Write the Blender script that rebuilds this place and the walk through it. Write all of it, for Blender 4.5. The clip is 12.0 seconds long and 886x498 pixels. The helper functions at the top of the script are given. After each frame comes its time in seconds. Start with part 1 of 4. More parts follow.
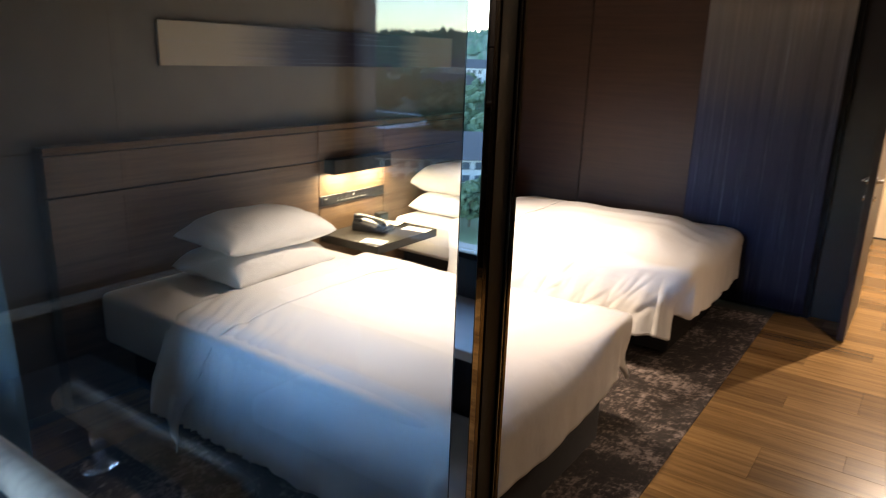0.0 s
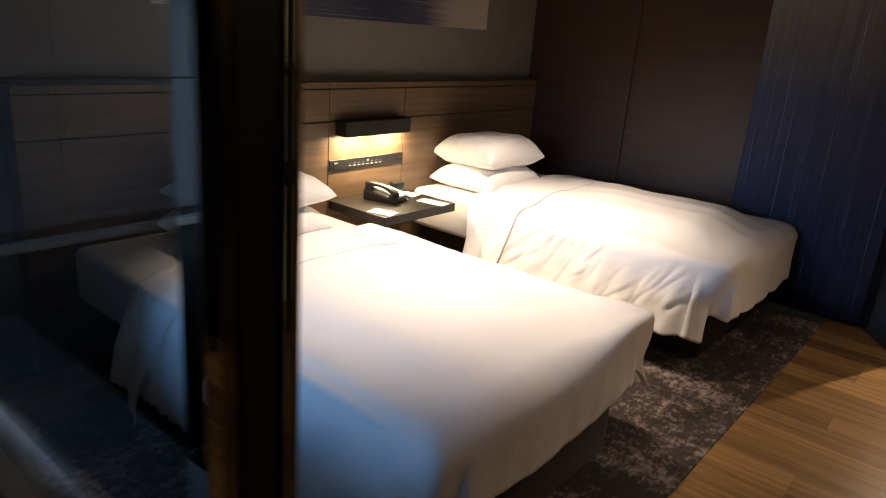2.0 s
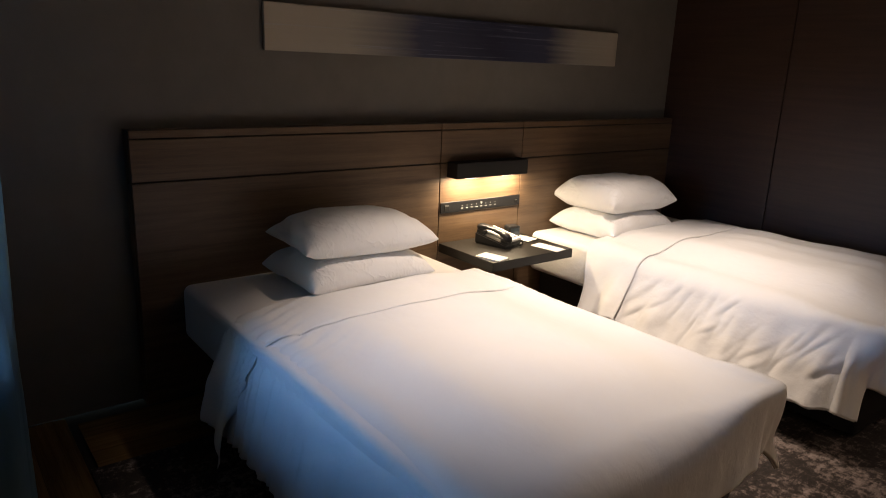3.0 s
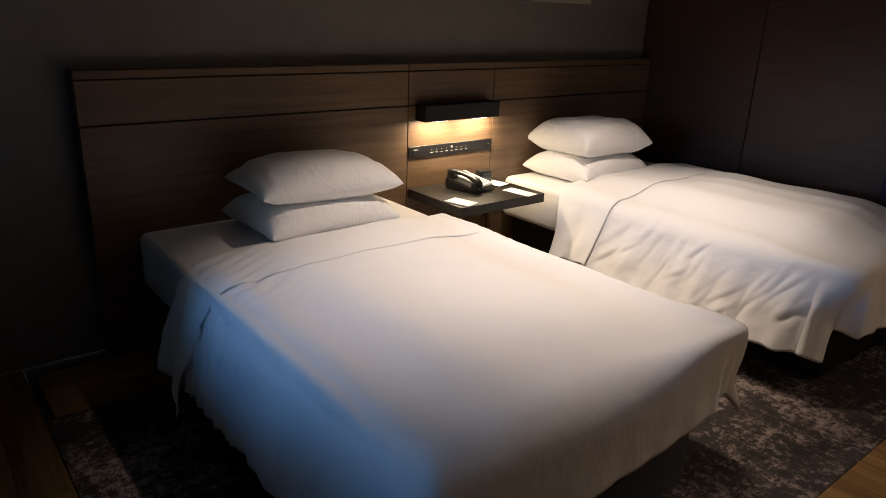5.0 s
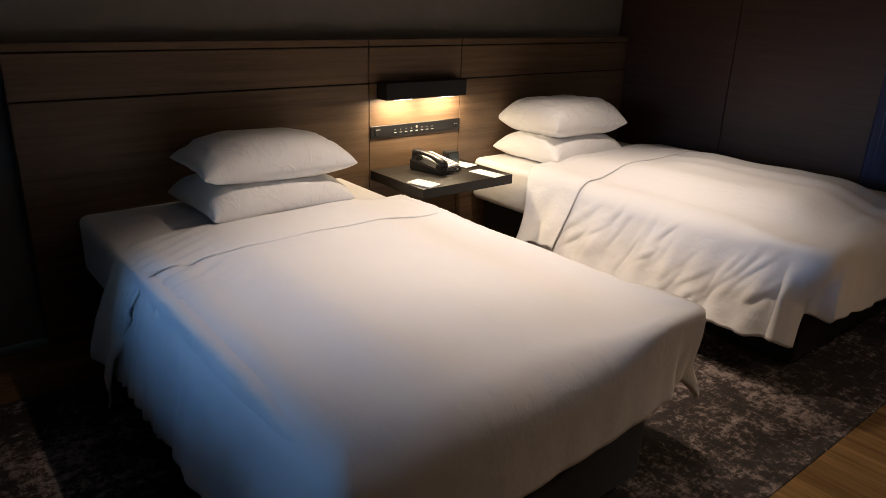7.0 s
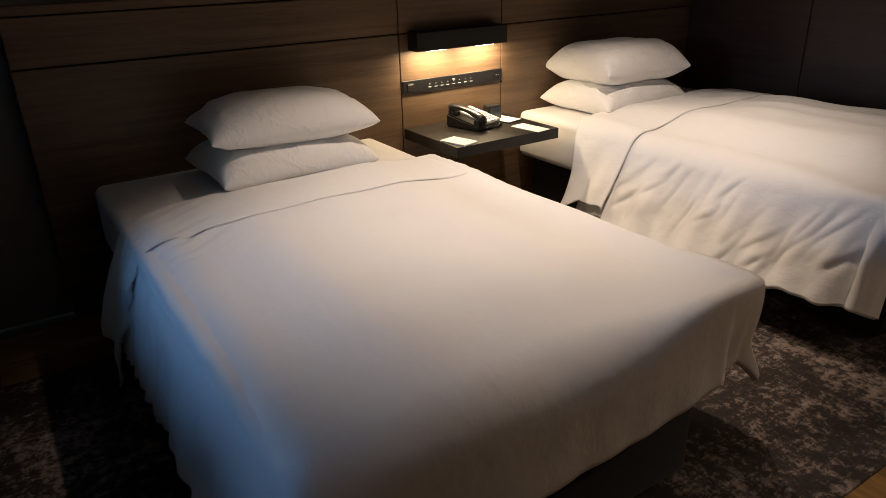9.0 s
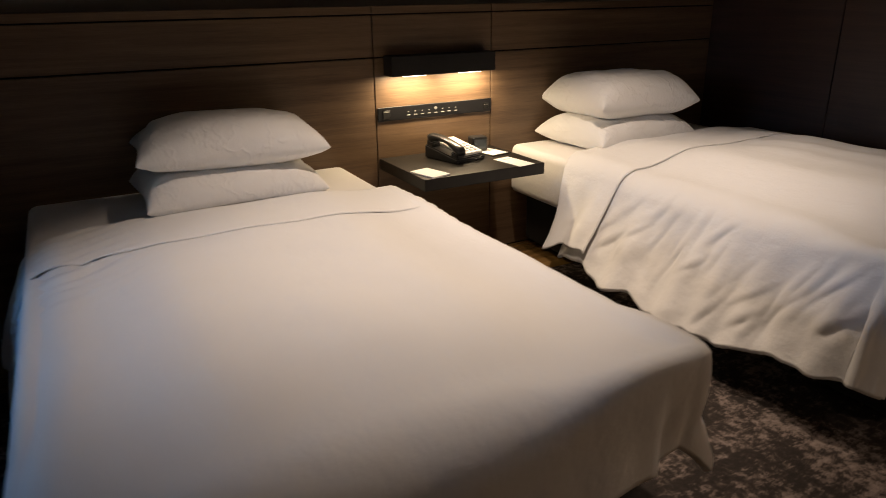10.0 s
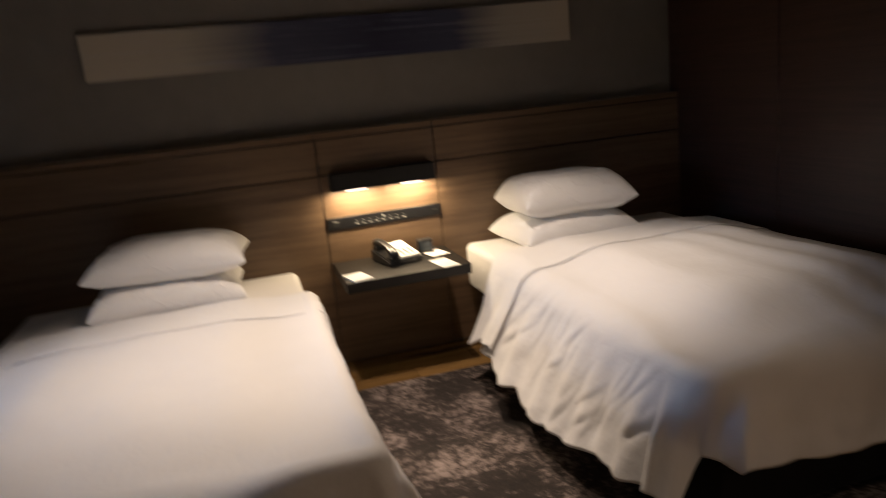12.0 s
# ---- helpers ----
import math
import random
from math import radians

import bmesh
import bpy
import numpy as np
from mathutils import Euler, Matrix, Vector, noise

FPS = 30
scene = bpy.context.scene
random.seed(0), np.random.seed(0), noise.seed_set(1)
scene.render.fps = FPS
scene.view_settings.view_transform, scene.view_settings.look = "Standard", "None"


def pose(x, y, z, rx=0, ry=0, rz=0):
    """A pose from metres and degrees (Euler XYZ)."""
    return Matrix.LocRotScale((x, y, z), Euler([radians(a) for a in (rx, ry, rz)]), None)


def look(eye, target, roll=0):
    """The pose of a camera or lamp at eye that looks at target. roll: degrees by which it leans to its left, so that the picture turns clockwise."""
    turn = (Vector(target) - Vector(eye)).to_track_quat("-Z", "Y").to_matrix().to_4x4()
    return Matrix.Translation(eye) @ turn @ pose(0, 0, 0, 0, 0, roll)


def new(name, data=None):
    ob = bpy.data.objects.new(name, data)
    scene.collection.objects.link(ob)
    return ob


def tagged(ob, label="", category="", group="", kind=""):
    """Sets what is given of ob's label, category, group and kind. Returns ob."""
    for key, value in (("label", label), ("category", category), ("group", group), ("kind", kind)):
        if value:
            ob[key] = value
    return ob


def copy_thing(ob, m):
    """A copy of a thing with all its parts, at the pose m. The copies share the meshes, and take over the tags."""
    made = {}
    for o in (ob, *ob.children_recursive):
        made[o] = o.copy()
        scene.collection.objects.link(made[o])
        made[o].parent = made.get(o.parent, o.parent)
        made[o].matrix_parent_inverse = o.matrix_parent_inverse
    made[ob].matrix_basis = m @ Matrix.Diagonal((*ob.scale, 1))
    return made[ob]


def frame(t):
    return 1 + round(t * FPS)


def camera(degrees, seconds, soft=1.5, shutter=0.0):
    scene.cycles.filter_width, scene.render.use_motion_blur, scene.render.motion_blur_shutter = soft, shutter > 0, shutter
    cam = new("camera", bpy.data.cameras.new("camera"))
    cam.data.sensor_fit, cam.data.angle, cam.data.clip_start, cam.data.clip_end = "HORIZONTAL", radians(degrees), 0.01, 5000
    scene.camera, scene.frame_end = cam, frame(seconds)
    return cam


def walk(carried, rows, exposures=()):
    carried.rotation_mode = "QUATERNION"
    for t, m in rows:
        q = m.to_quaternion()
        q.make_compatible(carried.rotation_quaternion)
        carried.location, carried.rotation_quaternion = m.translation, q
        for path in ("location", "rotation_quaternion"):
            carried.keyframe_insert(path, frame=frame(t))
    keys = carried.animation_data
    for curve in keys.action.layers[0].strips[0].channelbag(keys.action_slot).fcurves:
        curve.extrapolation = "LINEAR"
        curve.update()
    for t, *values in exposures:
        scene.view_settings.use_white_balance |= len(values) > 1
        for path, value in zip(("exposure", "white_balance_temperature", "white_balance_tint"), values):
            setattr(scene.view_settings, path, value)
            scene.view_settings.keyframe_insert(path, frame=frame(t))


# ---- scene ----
cam = camera(65.2, 12.0, soft=0.75, shutter=0.5)
PATH = [
    (0, (0.065, 0.133, 1.598), (-1.034, 1.714, 1.057), 2.0),
    (0.5, (0.086, 0.16, 1.578), (-1.133, 1.627, 0.978), 2.6),
    (1, (0.079, 0.201, 1.578), (-1.198, 1.623, 0.988), 2.4),
    (1.5, (0.044, 0.34, 1.534), (-1.245, 1.738, 0.916), 3.2),
    (2, (0.032, 0.514, 1.501), (-1.166, 1.997, 0.893), 4.5),
    (2.5, (0.016, 0.711, 1.507), (-1.418, 2.024, 1.036), 4.8),
    (3, (0.046, 0.788, 1.481), (-1.474, 1.98, 0.964), 2.4),
    (5, (0.061, 0.907, 1.443), (-1.403, 2.103, 0.79), 2.2),
    (5.5, (0.1, 0.957, 1.421), (-1.367, 2.145, 0.763), 1.9),
    (6, (0.114, 0.988, 1.431), (-1.348, 2.177, 0.76), 1.1),
    (6.5, (0.117, 1.031, 1.417), (-1.345, 2.215, 0.739), 0.6),
    (7, (0.083, 1.115, 1.377), (-1.37, 2.31, 0.696), 2.0),
    (9, (0.003, 1.394, 1.314), (-1.542, 2.387, 0.523), -1.6),
    (9.5, (-0.032, 1.578, 1.242), (-1.619, 2.561, 0.524), -0.8),
    (10, (-0.025, 1.835, 1.22), (-1.681, 2.719, 0.53), -0.8),
    (10.5, (0.113, 2.086, 1.202), (-1.557, 2.941, 0.51), -0.9),
    (11, (0.268, 2.32, 1.204), (-1.52, 2.886, 0.509), -0.3),
    (11.5, (0.41, 2.63, 1.24), (-1.368, 3.356, 0.681), -0.4),
    (12, (0.548, 2.677, 1.322), (-1.332, 3.189, 0.874), -6.0),
]
EXPOSURES = [(0.0, 3.4, 7150, 10), (1.0, 3.17, 7100, 10), (1.5, 3.08, 7050, 10), (2.0, 2.88, 6950, 10), (2.5, 2.6, 6750, 10), (3.2, 2.25, 6550, 10), (5.0, 2.06, 6500, 10), (7.0, 2.05, 6600, 10), (9.0, 1.86, 6900, 10), (10.5, 1.67, 6950, 10), (11.2, 1.73, 6900, 10), (12.0, 1.90, 6700, 10)]
walk(cam, [(t, look(eye, target, roll)) for t, eye, target, roll in PATH], EXPOSURES)

# ---- world and light ----
world = bpy.data.worlds.new("dusk_sky")
scene.world = world
world.use_nodes = True
wt = world.node_tree
sky = wt.nodes.new("ShaderNodeTexSky")
sky.sky_type, sky.sun_disc = "NISHITA", False
sky.sun_elevation, sky.sun_rotation = radians(16.6), radians(174.1)
sky.air_density, sky.dust_density, sky.ozone_density = 1.0, 0.4, 4.0
wt.links.new(sky.outputs[0], wt.nodes["Background"].inputs[0])
wt.nodes["Background"].inputs[1].default_value = 0.15

# wide blue lamp standing in for a patch of sky, not direct sunshine
skylight_sun_data = bpy.data.lights.new("skylight_sun", "SUN")
skylight_sun_data.energy, skylight_sun_data.angle, skylight_sun_data.color = 0.56, radians(32), (0.07, 0.38, 1.0)
skylight_sun = new("skylight_sun", skylight_sun_data)
skylight_sun.matrix_world = look((0, 0, 30), (-0.10 * 20, 0.97 * 20, 30 - 0.290 * 20))

WARM = (1.0, 0.808, 0.67)


def spot(name, eye, target, watts, cone, blend, size=0.03, color=WARM):
    data = bpy.data.lights.new(name, "SPOT")
    data.energy, data.spot_size, data.spot_blend, data.shadow_soft_size, data.color = watts, radians(cone), blend, size, color
    ob = new(name, data)
    ob.matrix_world = look(eye, target)
    return ob


SPOTS = [
    ((-1.66, 2.91, 2.44), (-1.68, 2.64, 0.5), 40, 66, 1.0),
    ((-1.75, 3.40, 2.44), (-1.84, 3.72, 0.5), 39, 64, 1.0),
    ((0.35, 3.9, 2.44), (0.35, 3.9, 0), 8.0, 82, 0.9),
]
for eye, target, watts, cone, blend in SPOTS:
    spot("downlight_beam", (eye[0], eye[1], eye[2] - 0.03), target, watts, cone, blend)

# ---- materials ----
def node_material(name):
    m = bpy.data.materials.new(name)
    m.use_nodes = True
    t = m.node_tree
    return m, t, t.nodes["Principled BSDF"]


def ramp_node(t, stops, factor):
    r = t.nodes.new("ShaderNodeValToRGB")
    while len(r.color_ramp.elements) < len(stops):
        r.color_ramp.elements.new(0.5)
    for e, (p, c) in zip(r.color_ramp.elements, stops):
        e.position, e.color = p, (*c, 1)
    t.links.new(factor, r.inputs[0])
    return r


def noise_node(t, vec, scale, detail=4, rough=0.6, stretch=(1, 1, 1), offset=None):
    mp = t.nodes.new("ShaderNodeMapping")
    mp.inputs["Scale"].default_value = stretch
    t.links.new(vec, mp.inputs["Vector"])
    if offset is not None:
        t.links.new(offset, mp.inputs["Location"])
    n = t.nodes.new("ShaderNodeTexNoise")
    n.inputs["Scale"].default_value, n.inputs["Detail"].default_value, n.inputs["Roughness"].default_value = scale, detail, rough
    t.links.new(mp.outputs[0], n.inputs["Vector"])
    return n


def bump_on(t, bsdf, height, strength, dist=0.002):
    b = t.nodes.new("ShaderNodeBump")
    b.inputs["Strength"].default_value, b.inputs["Distance"].default_value = strength, dist
    t.links.new(height, b.inputs["Height"])
    t.links.new(b.outputs[0], bsdf.inputs["Normal"])


def mixed(t, a, b, fac, mode="MIX"):
    m = t.nodes.new("ShaderNodeMix")
    m.data_type, m.blend_type = "RGBA", mode
    for sock, v in ((m.inputs[6], a), (m.inputs[7], b)):
        if isinstance(v, tuple):
            sock.default_value = (*v, 1)
        else:
            t.links.new(v, sock)
    if isinstance(fac, float):
        m.inputs[0].default_value = fac
    else:
        t.links.new(fac, m.inputs[0])
    return m.outputs[2]


def plain(name, color, rough=0.5, metal=0.0, vary=0.12, scale=14, bump=0.08, sheen=0.0, gloss=0.5):
    """A painted, woven or moulded surface with blotches and fine grain."""
    m, t, b = node_material(name)
    co = t.nodes.new("ShaderNodeTexCoord").outputs["Object"]
    big = noise_node(t, co, scale * 0.25, 3)
    fine = noise_node(t, co, scale * 12, 2)
    r = ramp_node(t, [(0.3, tuple(c * (1 - vary) for c in color)), (0.7, tuple(min(1, c * (1 + vary)) for c in color))], big.outputs[0])
    t.links.new(r.outputs[0], b.inputs["Base Color"])
    b.inputs["Roughness"].default_value, b.inputs["Metallic"].default_value = rough, metal
    b.inputs["Sheen Weight"].default_value, b.inputs["Specular IOR Level"].default_value = sheen, gloss
    bump_on(t, b, fine.outputs[0], bump)
    return m


def wood(name, dark, light, axis, rough=0.45, per_object=False, ring=5.0, fine=1.0):
    """Straight-grained veneer or board; axis is the way that the grain runs."""
    m, t, b = node_material(name)
    co = t.nodes.new("ShaderNodeTexCoord").outputs["Object"]
    across, along = 22.0, 0.9
    stretch = tuple(along if i == axis else across for i in range(3))
    off = None
    if per_object:
        info = t.nodes.new("ShaderNodeObjectInfo")
        mul = t.nodes.new("ShaderNodeMath")
        mul.operation = "MULTIPLY"
        mul.inputs[1].default_value = 60
        t.links.new(info.outputs["Random"], mul.inputs[0])
        off = mul.outputs[0]
    g = noise_node(t, co, ring * 0.35, 5, 0.62, stretch, off)
    fib = noise_node(t, co, 9 * fine, 3, 0.7, tuple(1.2 if i == axis else 40 for i in range(3)), off)
    mix = t.nodes.new("ShaderNodeMath")
    mix.operation = "MULTIPLY_ADD"
    mix.inputs[1].default_value, mix.inputs[2].default_value = 0.35, 0.0
    t.links.new(fib.outputs[0], mix.inputs[0])
    add = t.nodes.new("ShaderNodeMath")
    add.operation = "MULTIPLY_ADD"
    add.inputs[1].default_value = 0.65
    t.links.new(g.outputs[0], add.inputs[0])
    t.links.new(mix.outputs[0], add.inputs[2])
    r = ramp_node(t, [(0.33, dark), (0.67, light)], add.outputs[0])
    col = r.outputs[0]
    if per_object:
        shade = ramp_node(t, [(0.0, (0.52, 0.48, 0.44)), (0.45, (0.82, 0.78, 0.74)), (1.0, (1.12, 1.08, 1.02))], info.outputs["Random"])
        col = mixed(t, col, shade.outputs[0], 1.0, "MULTIPLY")
    t.links.new(col, b.inputs["Base Color"])
    b.inputs["Roughness"].default_value = rough
    bump_on(t, b, fib.outputs[0], 0.12, 0.001)
    return m


def linen(name, color, weave=900, folds=0.0):
    m, t, b = node_material(name)
    co = t.nodes.new("ShaderNodeTexCoord").outputs["Object"]
    big = noise_node(t, co, 3.0, 4)
    creases = noise_node(t, co, 16.0, 5, 0.6, (1.0, 1.7, 1.2))
    fine = noise_node(t, co, weave, 1)
    r = ramp_node(t, [(0.3, tuple(c * 0.96 for c in color)), (0.7, color)], big.outputs[0])
    t.links.new(r.outputs[0], b.inputs["Base Color"])
    b.inputs["Roughness"].default_value, b.inputs["Sheen Weight"].default_value = 0.85, 0.15
    add = t.nodes.new("ShaderNodeMath")
    add.operation = "MULTIPLY_ADD"
    add.inputs[1].default_value = 0.08
    t.links.new(fine.outputs[0], add.inputs[0])
    t.links.new(creases.outputs[0], add.inputs[2])
    height = add.outputs[0]
    if folds:
        lines = noise_node(t, co, 5.5, 3, 0.55, (1.0, 1.6, 1.3))
        thin = ramp_node(t, [(0.455, (0, 0, 0)), (0.495, (1, 1, 1)), (0.535, (0, 0, 0))], lines.outputs[0])
        more = t.nodes.new("ShaderNodeMath")
        more.operation = "MULTIPLY_ADD"
        more.inputs[1].default_value = folds
        t.links.new(thin.outputs[0], more.inputs[0])
        t.links.new(height, more.inputs[2])
        height = more.outputs[0]
    bump_on(t, b, height, 0.32, 0.010)
    return m


def carpet_material():
    m, t, b = node_material("distressed_carpet")
    co = t.nodes.new("ShaderNodeTexCoord").outputs["Object"]
    zone = noise_node(t, co, 3.2, 4, 0.6)
    thread = noise_node(t, co, 27, 10, 0.88, (1.0, 1.25, 1))
    weft = noise_node(t, co, 14, 9, 0.86, (2.4, 0.75, 1))
    mul = t.nodes.new("ShaderNodeMath")
    mul.operation = "MULTIPLY_ADD"
    mul.inputs[1].default_value = 0.6
    t.links.new(thread.outputs[0], mul.inputs[0])
    half = t.nodes.new("ShaderNodeMath")
    half.operation = "MULTIPLY_ADD"
    half.inputs[1].default_value = 0.4
    t.links.new(weft.outputs[0], half.inputs[0])
    third = t.nodes.new("ShaderNodeMath")
    third.operation = "MULTIPLY_ADD"
    third.inputs[1].default_value, third.inputs[2].default_value = 0.35, -0.175
    t.links.new(zone.outputs[0], third.inputs[0])
    t.links.new(third.outputs[0], half.inputs[2])
    t.links.new(half.outputs[0], mul.inputs[2])
    r = ramp_node(t, [(0.40, (0.012, 0.008, 0.006)), (0.515, (0.032, 0.022, 0.017)), (0.530, (0.150, 0.114, 0.098)), (0.60, (0.32, 0.255, 0.225))], mul.outputs[0])
    fibre = noise_node(t, co, 420, 2)
    spec = ramp_node(t, [(0.25, (0.55, 0.55, 0.55)), (0.75, (1.2, 1.2, 1.2))], fibre.outputs[0])
    t.links.new(mixed(t, r.outputs[0], spec.outputs[0], 1.0, "MULTIPLY"), b.inputs["Base Color"])
    b.inputs["Roughness"].default_value = 0.95
    bump_on(t, b, fibre.outputs[0], 0.7, 0.004)
    return m


def banded(name, axis, lo, hi, stops, streak_axis_scale, streak_amount, rough=0.7, streak=(0.5, 0.55, 0.7)):
    """A dyed cloth or print whose colours run along one axis from lo to hi, with thin streaks."""
    m, t, b = node_material(name)
    co = t.nodes.new("ShaderNodeTexCoord").outputs["Object"]
    sep = t.nodes.new("ShaderNodeSeparateXYZ")
    t.links.new(co, sep.inputs[0])
    mr = t.nodes.new("ShaderNodeMapRange")
    mr.inputs["From Min"].default_value, mr.inputs["From Max"].default_value = lo, hi
    t.links.new(sep.outputs[axis], mr.inputs["Value"])
    wob = noise_node(t, co, 3.0, 3, 0.6, streak_axis_scale)
    add = t.nodes.new("ShaderNodeMath")
    add.operation = "MULTIPLY_ADD"
    add.inputs[1].default_value = 0.12
    t.links.new(wob.outputs[0], add.inputs[0])
    t.links.new(mr.outputs[0], add.inputs[2])
    sub = t.nodes.new("ShaderNodeMath")
    sub.operation = "SUBTRACT"
    sub.inputs[1].default_value = 0.06
    t.links.new(add.outputs[0], sub.inputs[0])
    r = ramp_node(t, stops, sub.outputs[0])
    lines = noise_node(t, co, 6.0, 5, 0.75, streak_axis_scale)
    lr = ramp_node(t, [(0.57, (0, 0, 0)), (0.70, (streak_amount,) * 3)], lines.outputs[0])
    t.links.new(mixed(t, r.outputs[0], streak, lr.outputs[0]), b.inputs["Base Color"])
    b.inputs["Roughness"].default_value = rough
    weave = noise_node(t, co, 500, 2)
    bump_on(t, b, weave.outputs[0], 0.25, 0.002)
    return m


def glass_material():
    m, t, b = node_material("window_glass")
    t.nodes.remove(b)
    out = t.nodes["Material Output"]
    tr = t.nodes.new("ShaderNodeBsdfTransparent")
    tr.inputs[0].default_value = (0.93, 0.96, 0.97, 1)
    gl = t.nodes.new("ShaderNodeBsdfGlossy")
    gl.inputs["Roughness"].default_value = 0.01
    lw = t.nodes.new("ShaderNodeLayerWeight")
    lw.inputs[0].default_value = 0.5
    pw = t.nodes.new("ShaderNodeMath")
    pw.operation = "POWER"
    pw.inputs[1].default_value = 4.0
    t.links.new(lw.outputs["Facing"], pw.inputs[0])
    fr = t.nodes.new("ShaderNodeMath")
    fr.operation = "MULTIPLY_ADD"
    fr.inputs[1].default_value, fr.inputs[2].default_value = 0.9, 0.09
    t.links.new(pw.outputs[0], fr.inputs[0])
    mx = t.nodes.new("ShaderNodeMixShader")
    t.links.new(fr.outputs[0], mx.inputs[0])
    t.links.new(tr.outputs[0], mx.inputs[1])
    t.links.new(gl.outputs[0], mx.inputs[2])
    t.links.new(mx.outputs[0], out.inputs[0])
    return m


def glow(name, color, power):
    m, t, b = node_material(name)
    b.inputs["Emission Color"].default_value = (*color, 1)
    b.inputs["Emission Strength"].default_value = power
    b.inputs["Base Color"].default_value = (0.8, 0.8, 0.8, 1)
    return m


def sheer_material(name, color):
    m, t, b = node_material(name)
    co = t.nodes.new("ShaderNodeTexCoord").outputs["Object"]
    w = noise_node(t, co, 4, 4, 0.6, (3, 3, 0.3))
    r = ramp_node(t, [(0.3, tuple(c * 0.8 for c in color)), (0.7, color)], w.outputs[0])
    t.links.new(r.outputs[0], b.inputs["Base Color"])
    b.inputs["Roughness"].default_value = 0.9
    weave = noise_node(t, co, 700, 1)
    bump_on(t, b, weave.outputs[0], 0.2, 0.001)
    through_light = t.nodes.new("ShaderNodeBsdfTranslucent")
    t.links.new(r.outputs[0], through_light.inputs[0])
    mx = t.nodes.new("ShaderNodeMixShader")
    mx.inputs[0].default_value = 0.5
    t.links.new(b.outputs[0], mx.inputs[1])
    t.links.new(through_light.outputs[0], mx.inputs[2])
    t.links.new(mx.outputs[0], t.nodes["Material Output"].inputs[0])
    return m


M_HEAD = wood("headboard_veneer", (0.085, 0.050, 0.029), (0.195, 0.124, 0.073), 1, 0.42)
M_DARKWOOD = wood("wall_panel_veneer", (0.036, 0.017, 0.011), (0.070, 0.035, 0.023), 0, 0.45)
M_FLOOR = wood("oak_floor", (0.115, 0.064, 0.023), (0.31, 0.188, 0.070), 0, 0.26, True)
M_WALLPAPER = plain("taupe_wallpaper", (0.19, 0.175, 0.155), 0.85, 0, 0.06, 30, 0.3)
M_CEIL = plain("ceiling_paint", (0.36, 0.34, 0.32), 0.9, 0, 0.03)
M_BLACK = plain("black_lacquer", (0.011, 0.0105, 0.011), 0.55, 0, 0.15, 20, 0.05, 0.0, 0.25)
M_SHELF = plain("dark_oak_laminate", (0.013, 0.011, 0.009), 0.40, 0, 0.25, 40, 0.1, 0.0, 0.35)
M_BASE = plain("charcoal_bed_fabric", (0.013, 0.012, 0.013), 0.95, 0, 0.2, 40, 0.4, 0.05)
M_SCREED = plain("dark_screed", (0.020, 0.017, 0.014), 0.95, 0, 0.2, 20, 0.2)
M_LINEN = linen("white_cotton", (0.80, 0.785, 0.765))
M_PILLOW = linen("pillowcase_cotton", (0.80, 0.785, 0.765), 900, 0.6)
M_SHEET = linen("white_bed_sheet", (0.78, 0.755, 0.735), 1200)
M_CARPET = carpet_material()
M_STONE = plain("black_slate", (0.010, 0.010, 0.011), 0.6, 0, 0.35, 10, 0.4)
M_TILE = plain("dark_wall_tile", (0.045, 0.045, 0.048), 0.5, 0, 0.2, 8, 0.2)
M_LEDGE = plain("pale_ledge_stone", (0.13, 0.11, 0.09), 0.6, 0, 0.15, 16, 0.2)
M_STEEL = plain("polished_steel", (0.86, 0.87, 0.88), 0.012, 1.0, 0.03, 10, 0.0)
M_BRONZE = plain("polished_dark_bronze", (0.42, 0.36, 0.29), 0.10, 1.0, 0.08, 10, 0.01)
M_CHROME = plain("brushed_chrome", (0.72, 0.73, 0.75), 0.18, 1.0, 0.05, 20, 0.02)
M_GASKET = plain("black_rubber", (0.004, 0.004, 0.005), 0.4, 0, 0.1)
M_GLASS = glass_material()
M_LOG = plain("bleached_rail_wood", (0.23, 0.195, 0.15), 0.62, 0, 0.55, 34, 0.4)
M_PAPER = plain("white_card", (0.82, 0.81, 0.78), 0.7, 0, 0.03)
M_INK = plain("grey_print", (0.28, 0.28, 0.30), 0.7, 0, 0.05)
M_PHONE = plain("black_phone_plastic", (0.016, 0.016, 0.017), 0.28, 0, 0.1, 30, 0.03)
M_FACE = plain("phone_face_plate", (0.72, 0.71, 0.69), 0.45, 0, 0.03)
M_KEY = plain("white_switch_key", (0.24, 0.24, 0.23), 0.4, 0, 0.05)
M_ART = banded("indigo_dyed_panel", 1, 2.09, 4.46, [(0.0, (0.50, 0.44, 0.35)), (0.17, (0.42, 0.38, 0.32)), (0.34, (0.055, 0.060, 0.105)), (0.55, (0.020, 0.022, 0.055)), (0.72, (0.045, 0.05, 0.095)), (0.82, (0.34, 0.31, 0.27)), (1.0, (0.50, 0.44, 0.35))], (1, 0.15, 16), 0.5)
M_INDIGO = banded("indigo_hanging_cloth", 2, 0.0, 2.1, [(0.0, (0.008, 0.011, 0.028)), (0.30, (0.011, 0.017, 0.058)), (0.60, (0.030, 0.040, 0.095)), (0.85, (0.16, 0.16, 0.175)), (1.0, (0.30, 0.27, 0.24))], (13, 13, 0.12), 0.30)
M_SHEER = sheer_material("pale_sheer_curtain", (0.34, 0.50, 0.55))
M_BULB = glow("lamp_led", WARM, 2.4)
M_SPOTGLOW = glow("downlight_lens", WARM, 3)
M_UPHOL = plain("pale_upholstery", (0.55, 0.57, 0.58), 0.9, 0, 0.08, 20, 0.3)
